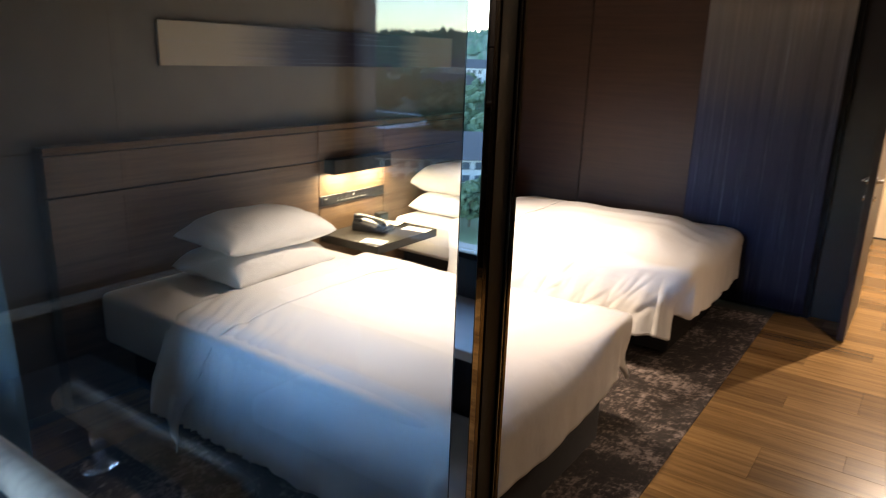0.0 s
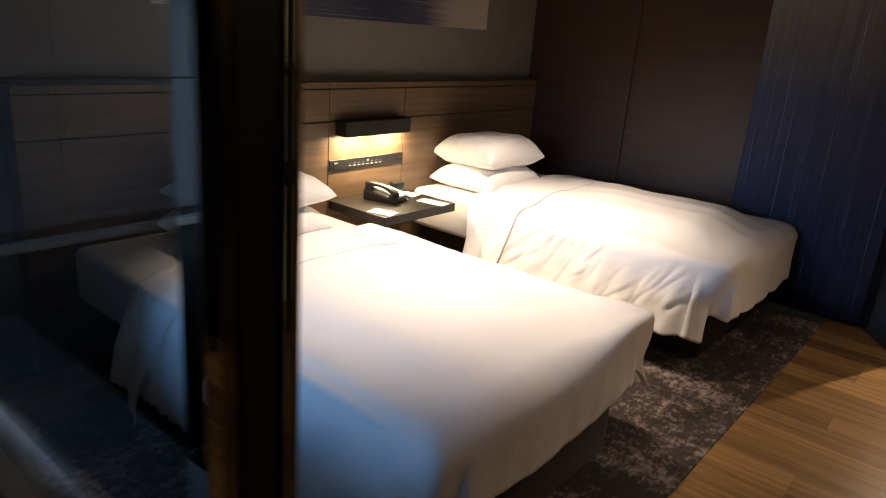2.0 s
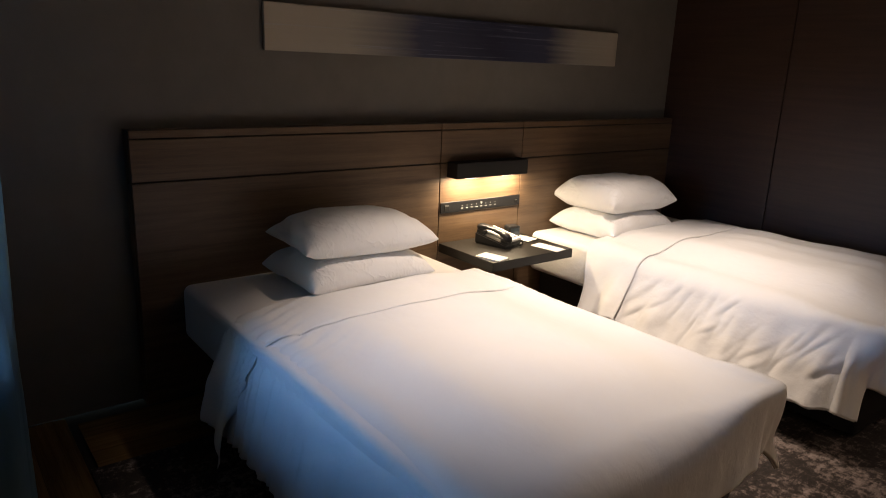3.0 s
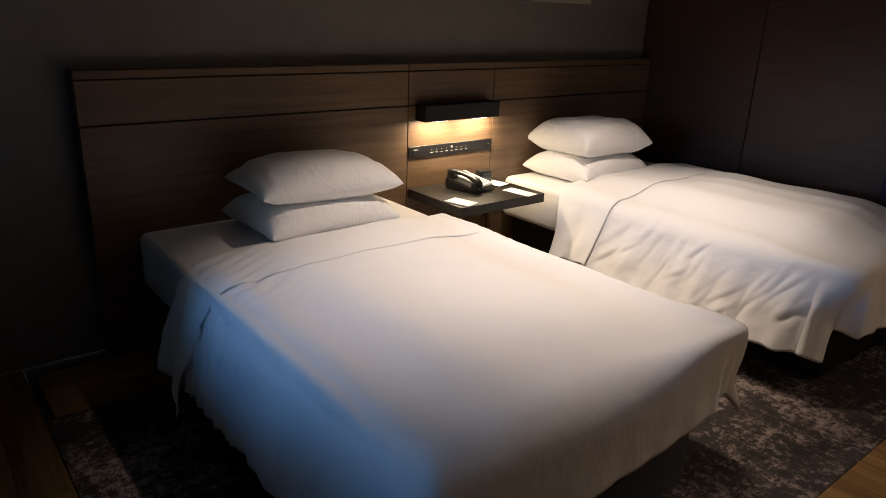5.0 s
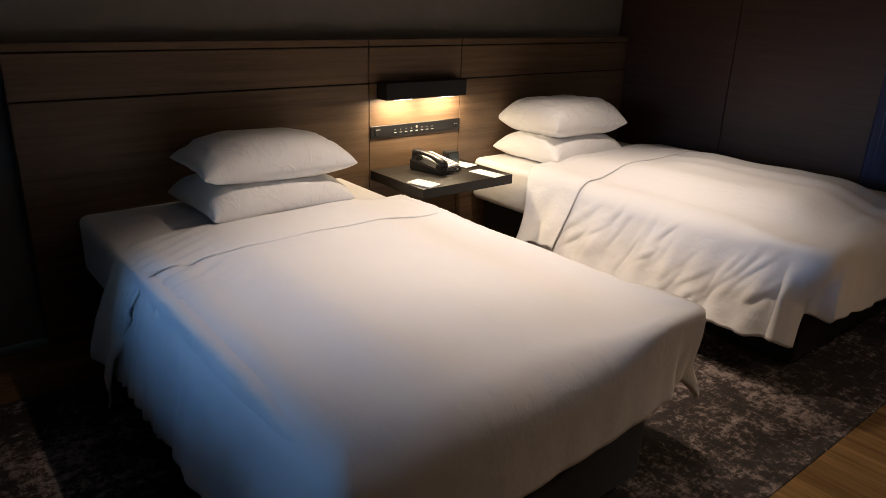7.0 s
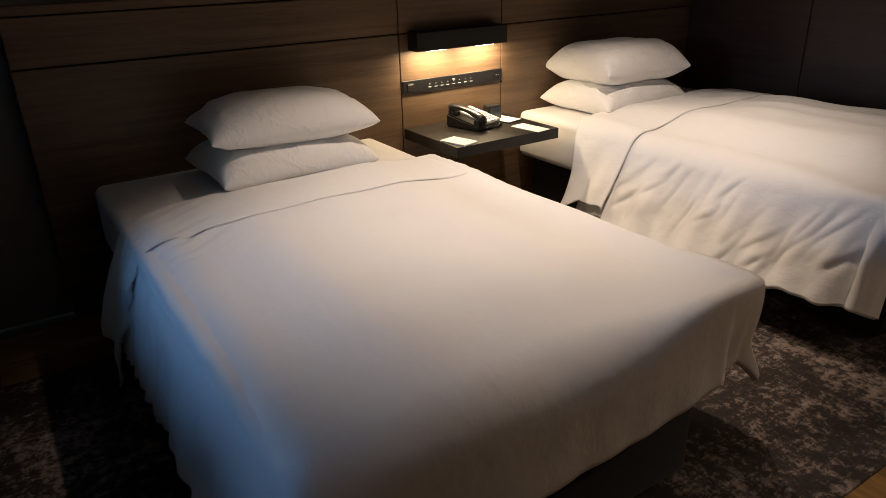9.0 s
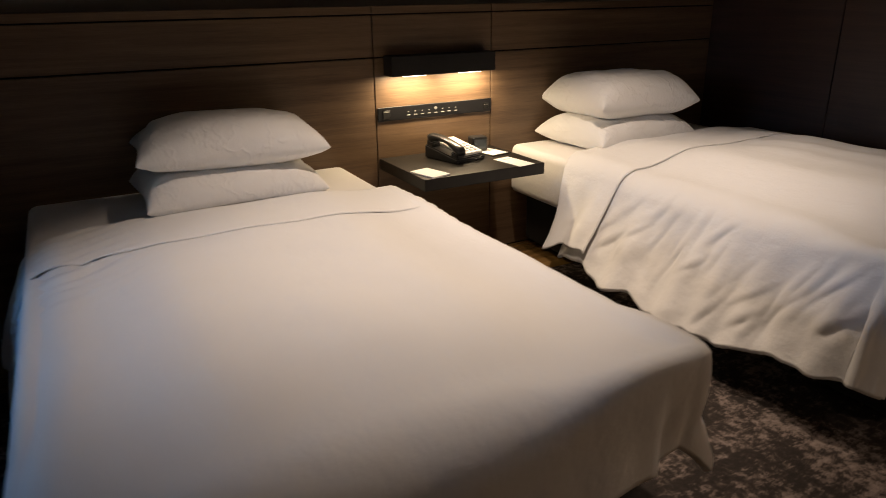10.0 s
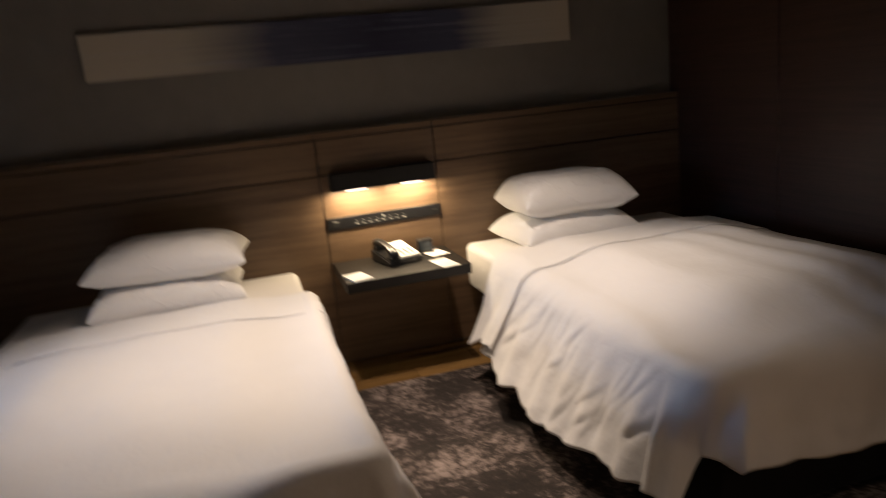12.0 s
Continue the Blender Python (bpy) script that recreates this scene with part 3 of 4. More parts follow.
def cloth_over(x0, x1, y0, y1, top, over_foot, over_south, over_north, flare, seed, r=0.055, corner_in=0.0, hem=None, puff=0.03, wrinkle=0.006, step=0.014, rumple=1.0, flat_end=False, gather=0.0, creases=(), ridges=0.0, square=2.0, sharp=(0.0, 0.0), crisp=0.0, tails=(0.0, 0.0), ear=0.0, hem_end=None, tuck=0.0, short=0.0):
    """A cover laid over a mattress block: flat on top, bent over the foot and both sides, hanging in soft folds."""
    ax0, ax1, ay0, ay1 = x0, x1 - r, y0 + r, y1 - r
    u1, v0, v1 = ax1 + over_foot + r, ay0 - over_south - r, ay1 + over_north + r
    nu, nv = int((u1 - ax0) / step), int((v1 - v0) / step)

    def f(a, b):
        u, v = ax0 + (u1 - ax0) * a, v0 + (v1 - v0) * b
        if hem:
            u = ax0 + hem(v) + (u1 - ax0 - hem(v)) * a
        if hem_end:
            u -= hem_end(v) * a
        cx, cy = min(u, ax1), min(max(v, ay0), ay1)
        dx, dy = u - cx, v - cy
        p = 5.0
        d = (abs(dx) ** p + abs(dy) ** p) ** (1 / p) if (dx or dy) else 0.0
        if dy < 0:
            d *= 1 - short * (1 - a)
        n = Vector((dx, dy, 0)) / (abs(dx) ** square + abs(dy) ** square) ** (1 / square) if d else Vector((0, 0, 0))
        phi = math.atan2(abs(dx), abs(dy) + 1e-9) / (math.pi / 2) if d else 0.0
        near = (sharp[0] if cy < (ay0 + ay1) / 2 else sharp[1]) * math.exp(-(math.hypot(ax1 - cx, min(cy - ay0, ay1 - cy)) / 0.28) ** 2)
        if dy > 0:
            near = max(near, crisp * smoothstep(1.0, 0.4, phi))
        re = r * (1 - near)
        side = (flare[0] + tails[0] * smoothstep(0.55, 0.0, ax1 - cx)) if dy < 0 else (flare[1] + tails[1] * smoothstep(0.55, 0.0, ax1 - cx))
        fl = radians(side * (1 - smoothstep(0.35, 0.65, phi)) + flare[2] * smoothstep(0.35, 0.65, phi)) if d else 0
        turn = math.pi / 2 - fl
        bend = re * turn
        d -= 0.16 * max(0.0, d - r - 0.06) * math.exp(-((phi - 0.62) / 0.2) ** 2)
        if rumple > 1 and dy < 0:
            d -= max(0.0, d - r - 0.08) * (0.22 * noise.noise((cx * 5.5, phi * 2.5, seed + 4)) + 0.05 * noise.noise((cx * 17, phi * 5, seed)))
        db = max(0.0, d - (r - re))
        if d < r - re:
            out, down = d, 0.0
        elif db < bend:
            out, down = r - re + re * math.sin(db / re), re * (1 - math.cos(db / re))
        else:
            out, down = r - re + re * math.sin(turn) + (db - bend) * math.sin(fl), re * (1 - math.cos(turn)) + (db - bend) * math.cos(fl)
        down -= ear * math.exp(-((d - r) / 0.05) ** 2) * max(0.0, near - 0.4) * 1.7
        if dy <= 0:
            s = cx if not dx else ax1 + 0.1 * phi + (cy - ay0)
        else:
            s = ax1 + 0.1 + (ay1 - ay0) + 0.1 * (1 - phi) + (ax1 - cx)
        hang = smoothstep(r, r + 0.22, d)
        fold = math.sin(s * 19 + seed + 1.7 * math.sin(s * 5.3 + seed)) * 0.5 + noise.noise((s * 6.0, seed, down * 2)) * 0.9 + 0.35 * math.sin(s * 47 + seed * 3)
        out += hang * 0.018 * fold * rumple * (1 - 0.65 * smoothstep(0.6, 0.95, phi)) * (1 - 0.85 * math.sin(math.pi * phi))
        if 0.02 < phi < 0.98:
            out += hang * (0.02 * math.sin(phi * 12) - corner_in * math.exp(-((phi - 0.58) / 0.18) ** 2))
        ex, ey = (ax1 - cx) / (ax1 - ax0), min(cy - ay0, ay1 - cy) / (ay1 - ay0) * 2
        z = top - down + puff * smoothstep(0, 0.5, ey) * (0.35 + 0.65 * smoothstep(-2.35, -1.75, u)) * (1.0 if flat_end else smoothstep(-0.03, 0.18, ex))
        w = noise.noise((u * 3.1, v * 3.7, seed)) * 1.2 + noise.noise((u * 8, v * 6, seed + 5)) * 0.45
        z += wrinkle * w * (1 - 0.4 * hang)
        if gather:
            inner = max(0.0, cy - ay0)
            z += gather * 0.0042 * math.exp(-(inner / 0.16) ** 2) * (1 - hang) * math.sin((u + 0.5 * inner) * 92 + 3.5 * noise.noise((u * 7, inner * 5, 2.0))) * smoothstep(-1.55, -2.0, cx)
        if ridges:
            mid = (v - ay0) / (ay1 - ay0)
            z += ridges * math.sin(v * 37 + 2.2 * noise.noise((u * 1.6, v * 1.1, seed))) * smoothstep(0.25, 0.6, mid) * smoothstep(-2.25, -1.7, u) * (0.6 + noise.noise((u * 2.2, v * 3, 7.0)))
        q = noise.noise((u * 9 + 3, v * 9, seed + 9)) * 0.6 + noise.noise((u * 21, v * 17, seed + 2)) * 0.25
        out += gather * smoothstep(r * 0.3, r + 0.10, d) * 0.0065 * (math.sin(s * 118 + 3 * math.sin(s * 21)) + 0.8 * noise.noise((s * 40, seed, down * 3))) * smoothstep(-1.45, -2.1, cx)
        out += hang * 0.010 * q * rumple * (1 - 0.7 * math.sin(math.pi * phi))
        slant = noise.noise((u * 5.5 + down * 9, v * 2 + seed, down * 4))
        out += smoothstep(0.02, 0.12, d) * 0.008 * (rumple - 1) * (1 - abs(slant) * 3.2) * (1 - smoothstep(0.2, 0.5, phi))
        if phi < 0.5 and dy < 0:
            for cu, cd, length, ang, amp, wide in creases:
                ca, sa = math.cos(ang), math.sin(ang)
                al, pe = (u - cu) * ca + (d - cd) * sa, ((d - cd) * ca - (u - cu) * sa) / wide
                if abs(al) < 2.5 * length and abs(pe) < 3.5:
                    out -= amp * math.exp(-(al / length) ** 2) * pe * math.exp(-pe * pe / 2) * smoothstep(0.0, 0.10, d)
        px = cx + n.x * out - tuck * hang * smoothstep(0.0, 0.3, phi) * smoothstep(1.0, 0.7, phi)
        return (px, cy + n.y * out, max(z, 0.02))

    return grid_mesh(nu, nv, f), f


def pillow(name, label, at, size, thick, turn, seed, tilt=0.0, flap=0.0, dome=5.0):
    w, l = size
    n = 48
    bm = bmesh.new()

    def point(i, j, s):
        a, b = math.sin((i / n - 0.5) * math.pi), math.sin((j / n - 0.5) * math.pi)
        x = w / 2 * a * (1 - 0.06 * (1 - b * b) * abs(a))
        y = l / 2 * b * (1 - 0.055 * (1 - a * a) * abs(b))
        body = max(0.0, 1 - abs(a) ** 3.7) ** 0.48 * max(0.0, 1 - abs(b) ** dome) ** 0.46
        body *= 1 - flap * 0.16 * smoothstep(-0.80, -0.86, b + 0.05 * a)
        edge = max(abs(a), abs(b)) ** 3
        pucker = math.sin(34 * (x + 0.6 * y) + 5 * noise.noise((x * 6, y * 6, seed)) + seed) * 0.05 * edge
        crease = noise.noise((x * 5, y * 4, seed)) * 0.07 + noise.noise((x * 16, y * 13, seed + 3)) * (0.02 + 0.10 * edge) - max(0.0, 1 - abs(noise.noise((x * 8, y * 6, seed + 8))) * 16) * 0.07 + pucker
        z = s * thick / 2 * body * (1 + crease) * (1.0 if s > 0 else 0.72)
        sag = -0.012 * (a * a * b * b)
        return (x, y, z + thick * 0.36 + sag)

    top = [[bm.verts.new(point(i, j, 1)) for j in range(n + 1)] for i in range(n + 1)]
    low = [[top[i][j] if i in (0, n) or j in (0, n) else bm.verts.new(point(i, j, -1)) for j in range(n + 1)] for i in range(n + 1)]
    for i in range(n):
        for j in range(n):
            bm.faces.new((top[i][j], top[i + 1][j], top[i + 1][j + 1], top[i][j + 1]))
            bm.faces.new((low[i][j], low[i][j + 1], low[i + 1][j + 1], low[i + 1][j]))
    ob = tagged(finish(name, bm, M_PILLOW, True), label, "pillow", "bed pillows")
    ob.matrix_world = pose(*at, 0, tilt, turn)
    return ob


def bed(y0, y1, x1, inset, label):
    b = thing("bed", label, "bed", "twin beds")
    part("base", box((-2.84, y0 + 0.13, 0.02), (x1 + 0.02, y1 - 0.13, 0.285), 0.02, 3), M_BASE, b, "charcoal upholstered base", True)
    for x in (-2.7, x1 - 0.2):
        for y in (y0 + 0.22, y1 - 0.22):
            part("leg", tube(bmesh.new(), (x, y, 0.0), (x, y, 0.025), 0.025), M_BLACK, b)
    part("mattress", box((-2.845, y0 + inset, 0.287), (x1, y1 - inset, 0.528), 0.035, 5), M_SHEET, b, "white sheeted mattress", True)
    return b


bed(1.645, 2.848, -0.905, 0.0, "twin bed with white linen and a charcoal base beside the glass")
bed(3.690, 4.935, -0.965, 0.03, "twin bed with white linen by the dark walnut wall")

def laid(name, label, category, group, thick, piping, *args, **kw):
    """A cloth laid over a bed, with a stitched hem along its free edges."""
    ob = thing(name, label, category, group)
    bm, f = cloth_over(*args, **kw)
    cover = part("cover", bm, M_LINEN, ob, "", True)
    thicken(cover, thick, 1)
    hem = bmesh.new()
    edge = [(i / 60, 0.0) for i in range(60)] + [(1.0, i / 160) for i in range(161)] + [(1 - i / 60, 1.0) for i in range(1, 61)]
    pts = [Vector(f(a, b)) for a, b in edge]
    for p, q in zip(pts, pts[1:]):
        if (q - p).length > 1e-4:
            tube(hem, p, q, piping, 6)
    part("hem", hem, M_LINEN, cover, "stitched hem", True)
    return ob


crease_rnd = random.Random(8)
CREASES = []
for k in range(38):
    cu = -2.22 + 1.25 * (k + crease_rnd.random()) / 38
    low = crease_rnd.random()
    CREASES.append((cu, 0.14 + 0.27 * low, crease_rnd.uniform(0.04, 0.10), crease_rnd.uniform(-1.5, -0.7), crease_rnd.uniform(0.004, 0.0095), crease_rnd.uniform(0.008, 0.016)))
laid("duvet", "smooth white duvet hanging over the foot and sides", "duvet", "duvets", 0.012, 0.004, -2.32, -0.848, 1.640, 2.872, 0.536, 0.225, 0.35, 0.29, (11, 5, 1), 1.0, r=0.13, corner_in=0.022, puff=0.035, gather=1.5, rumple=0.7, square=14.0, sharp=(0.35, 0.93), crisp=0.74, tails=(3.0, 15.0), ear=0.022, tuck=0.03)
laid("duvet", "rumpled white duvet with a flaring creased side", "duvet", "duvets", 0.012, 0.004, -2.36, -0.850, 3.690, 4.990, 0.545, 0.27, 0.375, 0.03, (27, 2, 2), 4.4, r=0.125, corner_in=0.03, puff=0.073, wrinkle=0.010, rumple=1.1, step=0.010, creases=CREASES, ridges=0.006, square=4.0, sharp=(0.72, 0.3), tails=(-9.0, 0.0), ear=0.015, hem=lambda v: 0.14 * smoothstep(3.80, 3.38, v), tuck=0.06)
laid("turned_sheet", "white sheet turned back over the duvet", "sheet", "turned-back sheets", 0.003, 0.0010, -2.34, -1.893, 1.626, 2.884, 0.5498, -0.13, 0.45, 0.11, (14, 5, 0), 1.0, r=0.13, puff=0.035, wrinkle=0.006, rumple=1.4, flat_end=True, gather=1.5, crisp=0.74, hem_end=lambda v: 0.13 * smoothstep(1.75, 1.28, v), short=0.22)
laid("turned_sheet", "white sheet turned back with a hanging corner", "sheet", "turned-back sheets", 0.003, 0.001, -2.40, -1.910, 3.678, 4.995, 0.5595, -0.125, 0.335, 0.02, (31, 2, 0), 4.4, r=0.125, puff=0.073, wrinkle=0.010, rumple=1.1, flat_end=True, step=0.010, hem=lambda v: 0.12 * smoothstep(3.80, 3.38, v))

pillow("pillow", "plump white pillow lying on the bed sheet", (-2.565, 2.300, 0.522), (0.49, 0.61), 0.19, 1, 1.0)
pillow("pillow", "plump white pillow with a tucked case end, stacked on another", (-2.57, 2.320, 0.660), (0.45, 0.635), 0.205, -3, 2.0, flap=1.0, dome=3.3)
pillow("pillow", "plump white pillow lying on the bed sheet", (-2.60, 4.165, 0.524), (0.48, 0.60), 0.19, 3, 3.0)
pillow("pillow", "plump white pillow stacked on another pillow", (-2.61, 4.185, 0.664), (0.49, 0.57), 0.235, -2, 4.0)

# ---- carpet ----
tagged(finish("carpet", box((-2.465, 1.17, -0.0095), (-0.604, 4.90, 0.004), 0.002, 1), M_CARPET), "distressed dark brown and grey woven carpet under the beds", "carpet", kind="structure")

# ---- glazed screen between the room and the sunroom ----
screen = thing("door_2", "sliding glass door with polished metal stile standing open", "door")
screen["kind"] = "structure"
pane = part("pane", box((XS, YS, 0.03), (-0.3145, YS + 0.006, 2.40)), M_GLASS, screen, "clear glass reflecting the view")
pane.visible_shadow = False
part("stile", box((-0.314, YS - 0.006, 0.0), (-0.2905, YS + 0.006, 2.42), 0.0006, 1), M_STEEL, screen, "mirror-polished metal edge")
part("stile", box((-0.313, YS + 0.0065, 0.0), (-0.2910, YS + 0.0150, 2.42), 0.0006, 1), M_BRONZE, screen, "polished dark bronze edge")
part("channel", box((-0.330, YS + 0.0155, 0.0), (-0.2895, YS + 0.047, 2.42), 0.001, 1), M_GASKET, screen, "black rubber channel")
part("stile", box((-0.325, YS + 0.0475, 0.0), (-0.2865, YS + 0.051, 2.42), 0.0006, 1), M_STEEL, screen, "thin polished steel line")
part("stile", box((-0.325, YS + 0.0515, 0.0), (-0.2850, YS + 0.058, 2.42), 0.0006, 1), M_BRONZE, screen, "polished dark bronze edge")
part("head_rail", box((XS, YS - 0.01, 2.40), (0.80, YS + 0.10, ZC), 0.002, 1), M_BLACK, screen, "black head rail")
part("floor_track", box((XS, YS - 0.01, 0.0), (0.80, YS + 0.05, 0.012), 0.001, 1), M_CHROME, screen, "metal floor track")

# ---- sunroom ----
structure("sunroom_floor", box((XS, YO - 0.05, -0.0215), (XE, 0.7399, 0.0)), M_STONE, "dark slate floor of the sunroom", "floor")
structure("sunroom_ceiling", box((XS - 0.15, YO - 0.2, ZC), (XE + 0.15, YS - 0.061, ZC + 0.12)), M_CEIL, "plain sunroom ceiling", "ceiling")
west2 = structure("sunroom_wall", box((XS - 0.15, YO - 0.2, 0), (XS - 0.012, YS - 0.131, ZC)), M_BLACK, "wall faced with dark stone tiles above a pale ledge", "wall")
for i in range(3):
    for j in range(4):
        a, b = YO - 0.19 + i * 0.59, YO - 0.19 + (i + 1) * 0.59 - 0.004
        lo, hi = 0.90 + j * 0.40, min(0.90 + (j + 1) * 0.40 - 0.004, ZC)
        if lo < ZC and a < YS - 0.02:
            part("tile", box((XS - 0.012, a, lo), (XS, min(b, YS - 0.012), hi), 0.001, 1), M_TILE, west2)
structure("ledge", box((XS - 0.01, YO, 0.845), (XS + 0.02, YS - 0.012, 0.872), 0.003), M_LEDGE, "pale stone ledge along the tiled wall", "ledge")
structure("stone_counter", box((XS + 0.001, 0.30, 0.635), (-0.70, YS - 0.011, 0.675), 0.004), M_STONE, "dark slate counter below the glass", "counter")
structure("counter_front", box((XS + 0.001, 0.34, 0.0), (-0.74, YS - 0.011, 0.634)), M_TILE, "dark tiled front below the counter", "counter")
structure("upstand", box((XS + 0.001, YS - 0.0105, 0.6755), (-0.70, YS - 0.002, 0.71), 0.001, 1), M_CHROME, "metal strip between counter and glass", "trim")
rail = thing("wooden_rail", "round bleached wooden rail on chrome posts on the counter", "rail")
log = bmesh.new()
LOG_Y, LOG_Z = 0.608, 0.820
tube(log, (-1.44, LOG_Y, LOG_Z), (-0.83, LOG_Y, LOG_Z), 0.036, 32)
bmesh.ops.bevel(log, geom=[e for e in log.edges if abs(e.verts[0].co.x - e.verts[1].co.x) < 1e-4], offset=0.007, segments=3, affect="EDGES")
part("bar", log, M_LOG, rail, "bleached round wooden bar", True)
for x in (-1.338, -1.0):
    post = part("post", tube(bmesh.new(), (x, LOG_Y, 0.681), (x, LOG_Y, LOG_Z - 0.030), 0.009, 20), M_CHROME, rail, "chrome post", True)
    part("flange", lathe(bmesh.new(), (x, LOG_Y, 0.6752), [(0.036, 0), (0.036, 0.004), (0.030, 0.008), (0.011, 0.009)]), M_CHROME, post, "round chrome flange", True)

# outer window
outer = thing("window_1", "sunroom window in a dark frame over a low sill", "window")
outer["kind"] = "structure"
# the window's unseen east edge, set by where its light falls on the bed
XO = -0.72
for x in (XS + 0.02, XO - 0.025):
    part("window_frame", box((x - 0.025, YO - 0.06, 0.875), (x + 0.025, YO, 1.80), 0.003), M_BLACK, outer)
for z in (0.85, 1.80):
    part("window_frame", box((XS, YO - 0.06, z), (XO, YO, z + 0.025), 0.003), M_BLACK, outer)
p = part("pane", box((XS + 0.045, YO - 0.035, 0.876), (XO - 0.05, YO - 0.029, 1.799)), M_GLASS, outer)
p.visible_shadow = False
structure("wall_outer_low", box((XS, YO - 0.2, 0), (XO, YO - 0.001, 0.849)), M_TILE, "dark tiled wall under the sunroom window", "wall")
# unseen head, brought low to cut the daylight in the room
structure("wall_outer_head", box((XS, YO - 0.2, 1.826), (XO, YO - 0.001, ZC)), M_CEIL, "plain strip above the sunroom window", "wall")
# unseen wall added to keep sky light off the bed's foot
structure("wall_outer_side", box((XO + 0.001, YO - 0.2, 0), (XE, YO - 0.001, ZC)), M_WALLPAPER, "unseen papered wall added to limit the sunroom window's light", "wall")
desk = thing("window_counter", "pale topped counter below the sunroom window", "counter")
part("top", box((-1.9, YO + 0.002, 0.665), (0.1, -0.42, 0.70), 0.005), M_UPHOL, desk, "pale top")
part("panel", box((-1.9, YO + 0.002, 0.0), (-1.86, -0.46, 0.664)), M_BLACK, desk)
part("panel", box((0.06, YO + 0.002, 0.0), (0.1, -0.46, 0.664)), M_BLACK, desk)
bench = thing("bench", "pale upholstered bench in front of the window counter", "bench")
bench_seat = part("cushion", box((-1.75, -0.54, 0.30), (-0.35, -0.14, 0.41), 0.03, 4), M_UPHOL, bench, "pale cushion", True)
part("frame", box((-1.73, -0.52, 0.22), (-0.37, -0.16, 0.299), 0.005), M_BLACK, bench)
for x in (-1.68, -0.42):
    for y in (-0.49, -0.19):
        part("leg", box((x - 0.02, y - 0.02, 0.0), (x + 0.02, y + 0.02, 0.2195), 0.002, 1), M_BLACK, bench)


# ---- curtains ----
def hung_cloth(x0, x1, y, z0, z1, folds, depth, seed):
    def f(u, v):
        x = x0 + (x1 - x0) * u
        a = u * folds * 2 * math.pi
        sway = 1 + 0.25 * math.sin(seed + u * 7) * (1 - v)
        return (x - 0.06 * u * v + 0.02 * math.sin(a * 2 + seed) * (1 - v), y + depth * sway * math.sin(a + 0.4 * math.sin(seed + v * 3)) + 0.012 * noise.noise((u * 9, v * 4, seed)), z0 + (z1 - z0) * v)
    return grid_mesh(int(folds * 18), 24, f)


sheer = thing("curtain", "pale sheer curtain gathered in folds beside the glass", "curtain")
thicken(part("cloth", hung_cloth(-2.88, -1.965, 0.905, 0.02, 2.40, 5, 0.065, 0.6), M_SHEER, sheer, "pale sheer cloth", True), 0.002)
part("rail", box((-2.92, 0.875, 2.40), (0.70, 0.935, 2.43), 0.003), M_BLACK, sheer, "black curtain rail")

# ---- display shelf on the far side ----
niche = thing("display_shelf", "dark slatted display shelf with a warm lit back", "shelf")
part("back", box((XE - 0.02, 2.2, 0.0), (XE - 0.001, 4.6, 2.3)), M_CREAM, niche, "cream lit back panel")
for y in (2.2, 3.38, 4.58):
    part("side", box((XE - 0.36, y, 0.0), (XE - 0.021, y + 0.03, 2.3), 0.002, 1), M_BLACK, niche)
for z in (0.75, 1.25, 2.27):
    part("board", box((XE - 0.36, 2.231, z), (XE - 0.021, 3.379, z + 0.03), 0.002, 1), M_BLACK, niche)
    part("board", box((XE - 0.36, 3.411, z), (XE - 0.021, 4.579, z + 0.03), 0.002, 1), M_BLACK, niche)
for i in range(22):
    y = 2.27 + i * 0.106
    part("slat", box((XE - 0.375, y, 0.0), (XE - 0.361, y + 0.014, 2.3), 0.001, 1), M_BLACK, niche)
for z in (1.65, 2.0):
    part("cross_slat", box((XE - 0.384, 2.2, z), (XE - 0.3755, 4.61, z + 0.012), 0.001, 1), M_BLACK, niche)
for i, (y, h) in enumerate(((3.05, 0.20), (3.17, 0.17), (3.62, 0.18), (3.75, 0.21))):
    tagged(finish("vase", lathe(bmesh.new(), (XE - 0.18, y, 1.2802), [(0.030, 0), (0.042, h * 0.3), (0.036, h * 0.6), (0.014, h * 0.85), (0.017, h)]), M_CERAMIC, True), "small white ceramic bottle vase on the display shelf", "vase", "display vases")
d = bpy.data.lights.new("shelf_light", "AREA")
d.shape, d.size, d.size_y, d.energy, d.color = "RECTANGLE", 0.12, 2.2, 1.2, WARM
ob = new("shelf_light", d)
ob.matrix_world = look((XE - 0.17, 3.4, 2.26), (XE - 0.12, 3.4, 0), 90)

# ---- outdoors ----
GZ = -14.0


def land(u, v):
    x, y = -900 + 1800 * u, -1400 + 1390 * v
    far = smoothstep(150, 900, -y)
    h = far * 52 * (0.65 + 0.5 * noise.noise((x * 0.0022, y * 0.002, 3.0))) + 4 * noise.noise((x * 0.02, y * 0.02, 1)) * smoothstep(20, 120, -y)
    return (x, y, GZ + h)


structure("ground", grid_mesh(90, 70, land), M_GRASS, "green valley rising to wooded hills", "ground", True)
structure("backdrop", box((-5000, 60, GZ - 0.5), (5000, 61, GZ - 0.4)), M_GRASS, "meadow beyond the building", "ground")


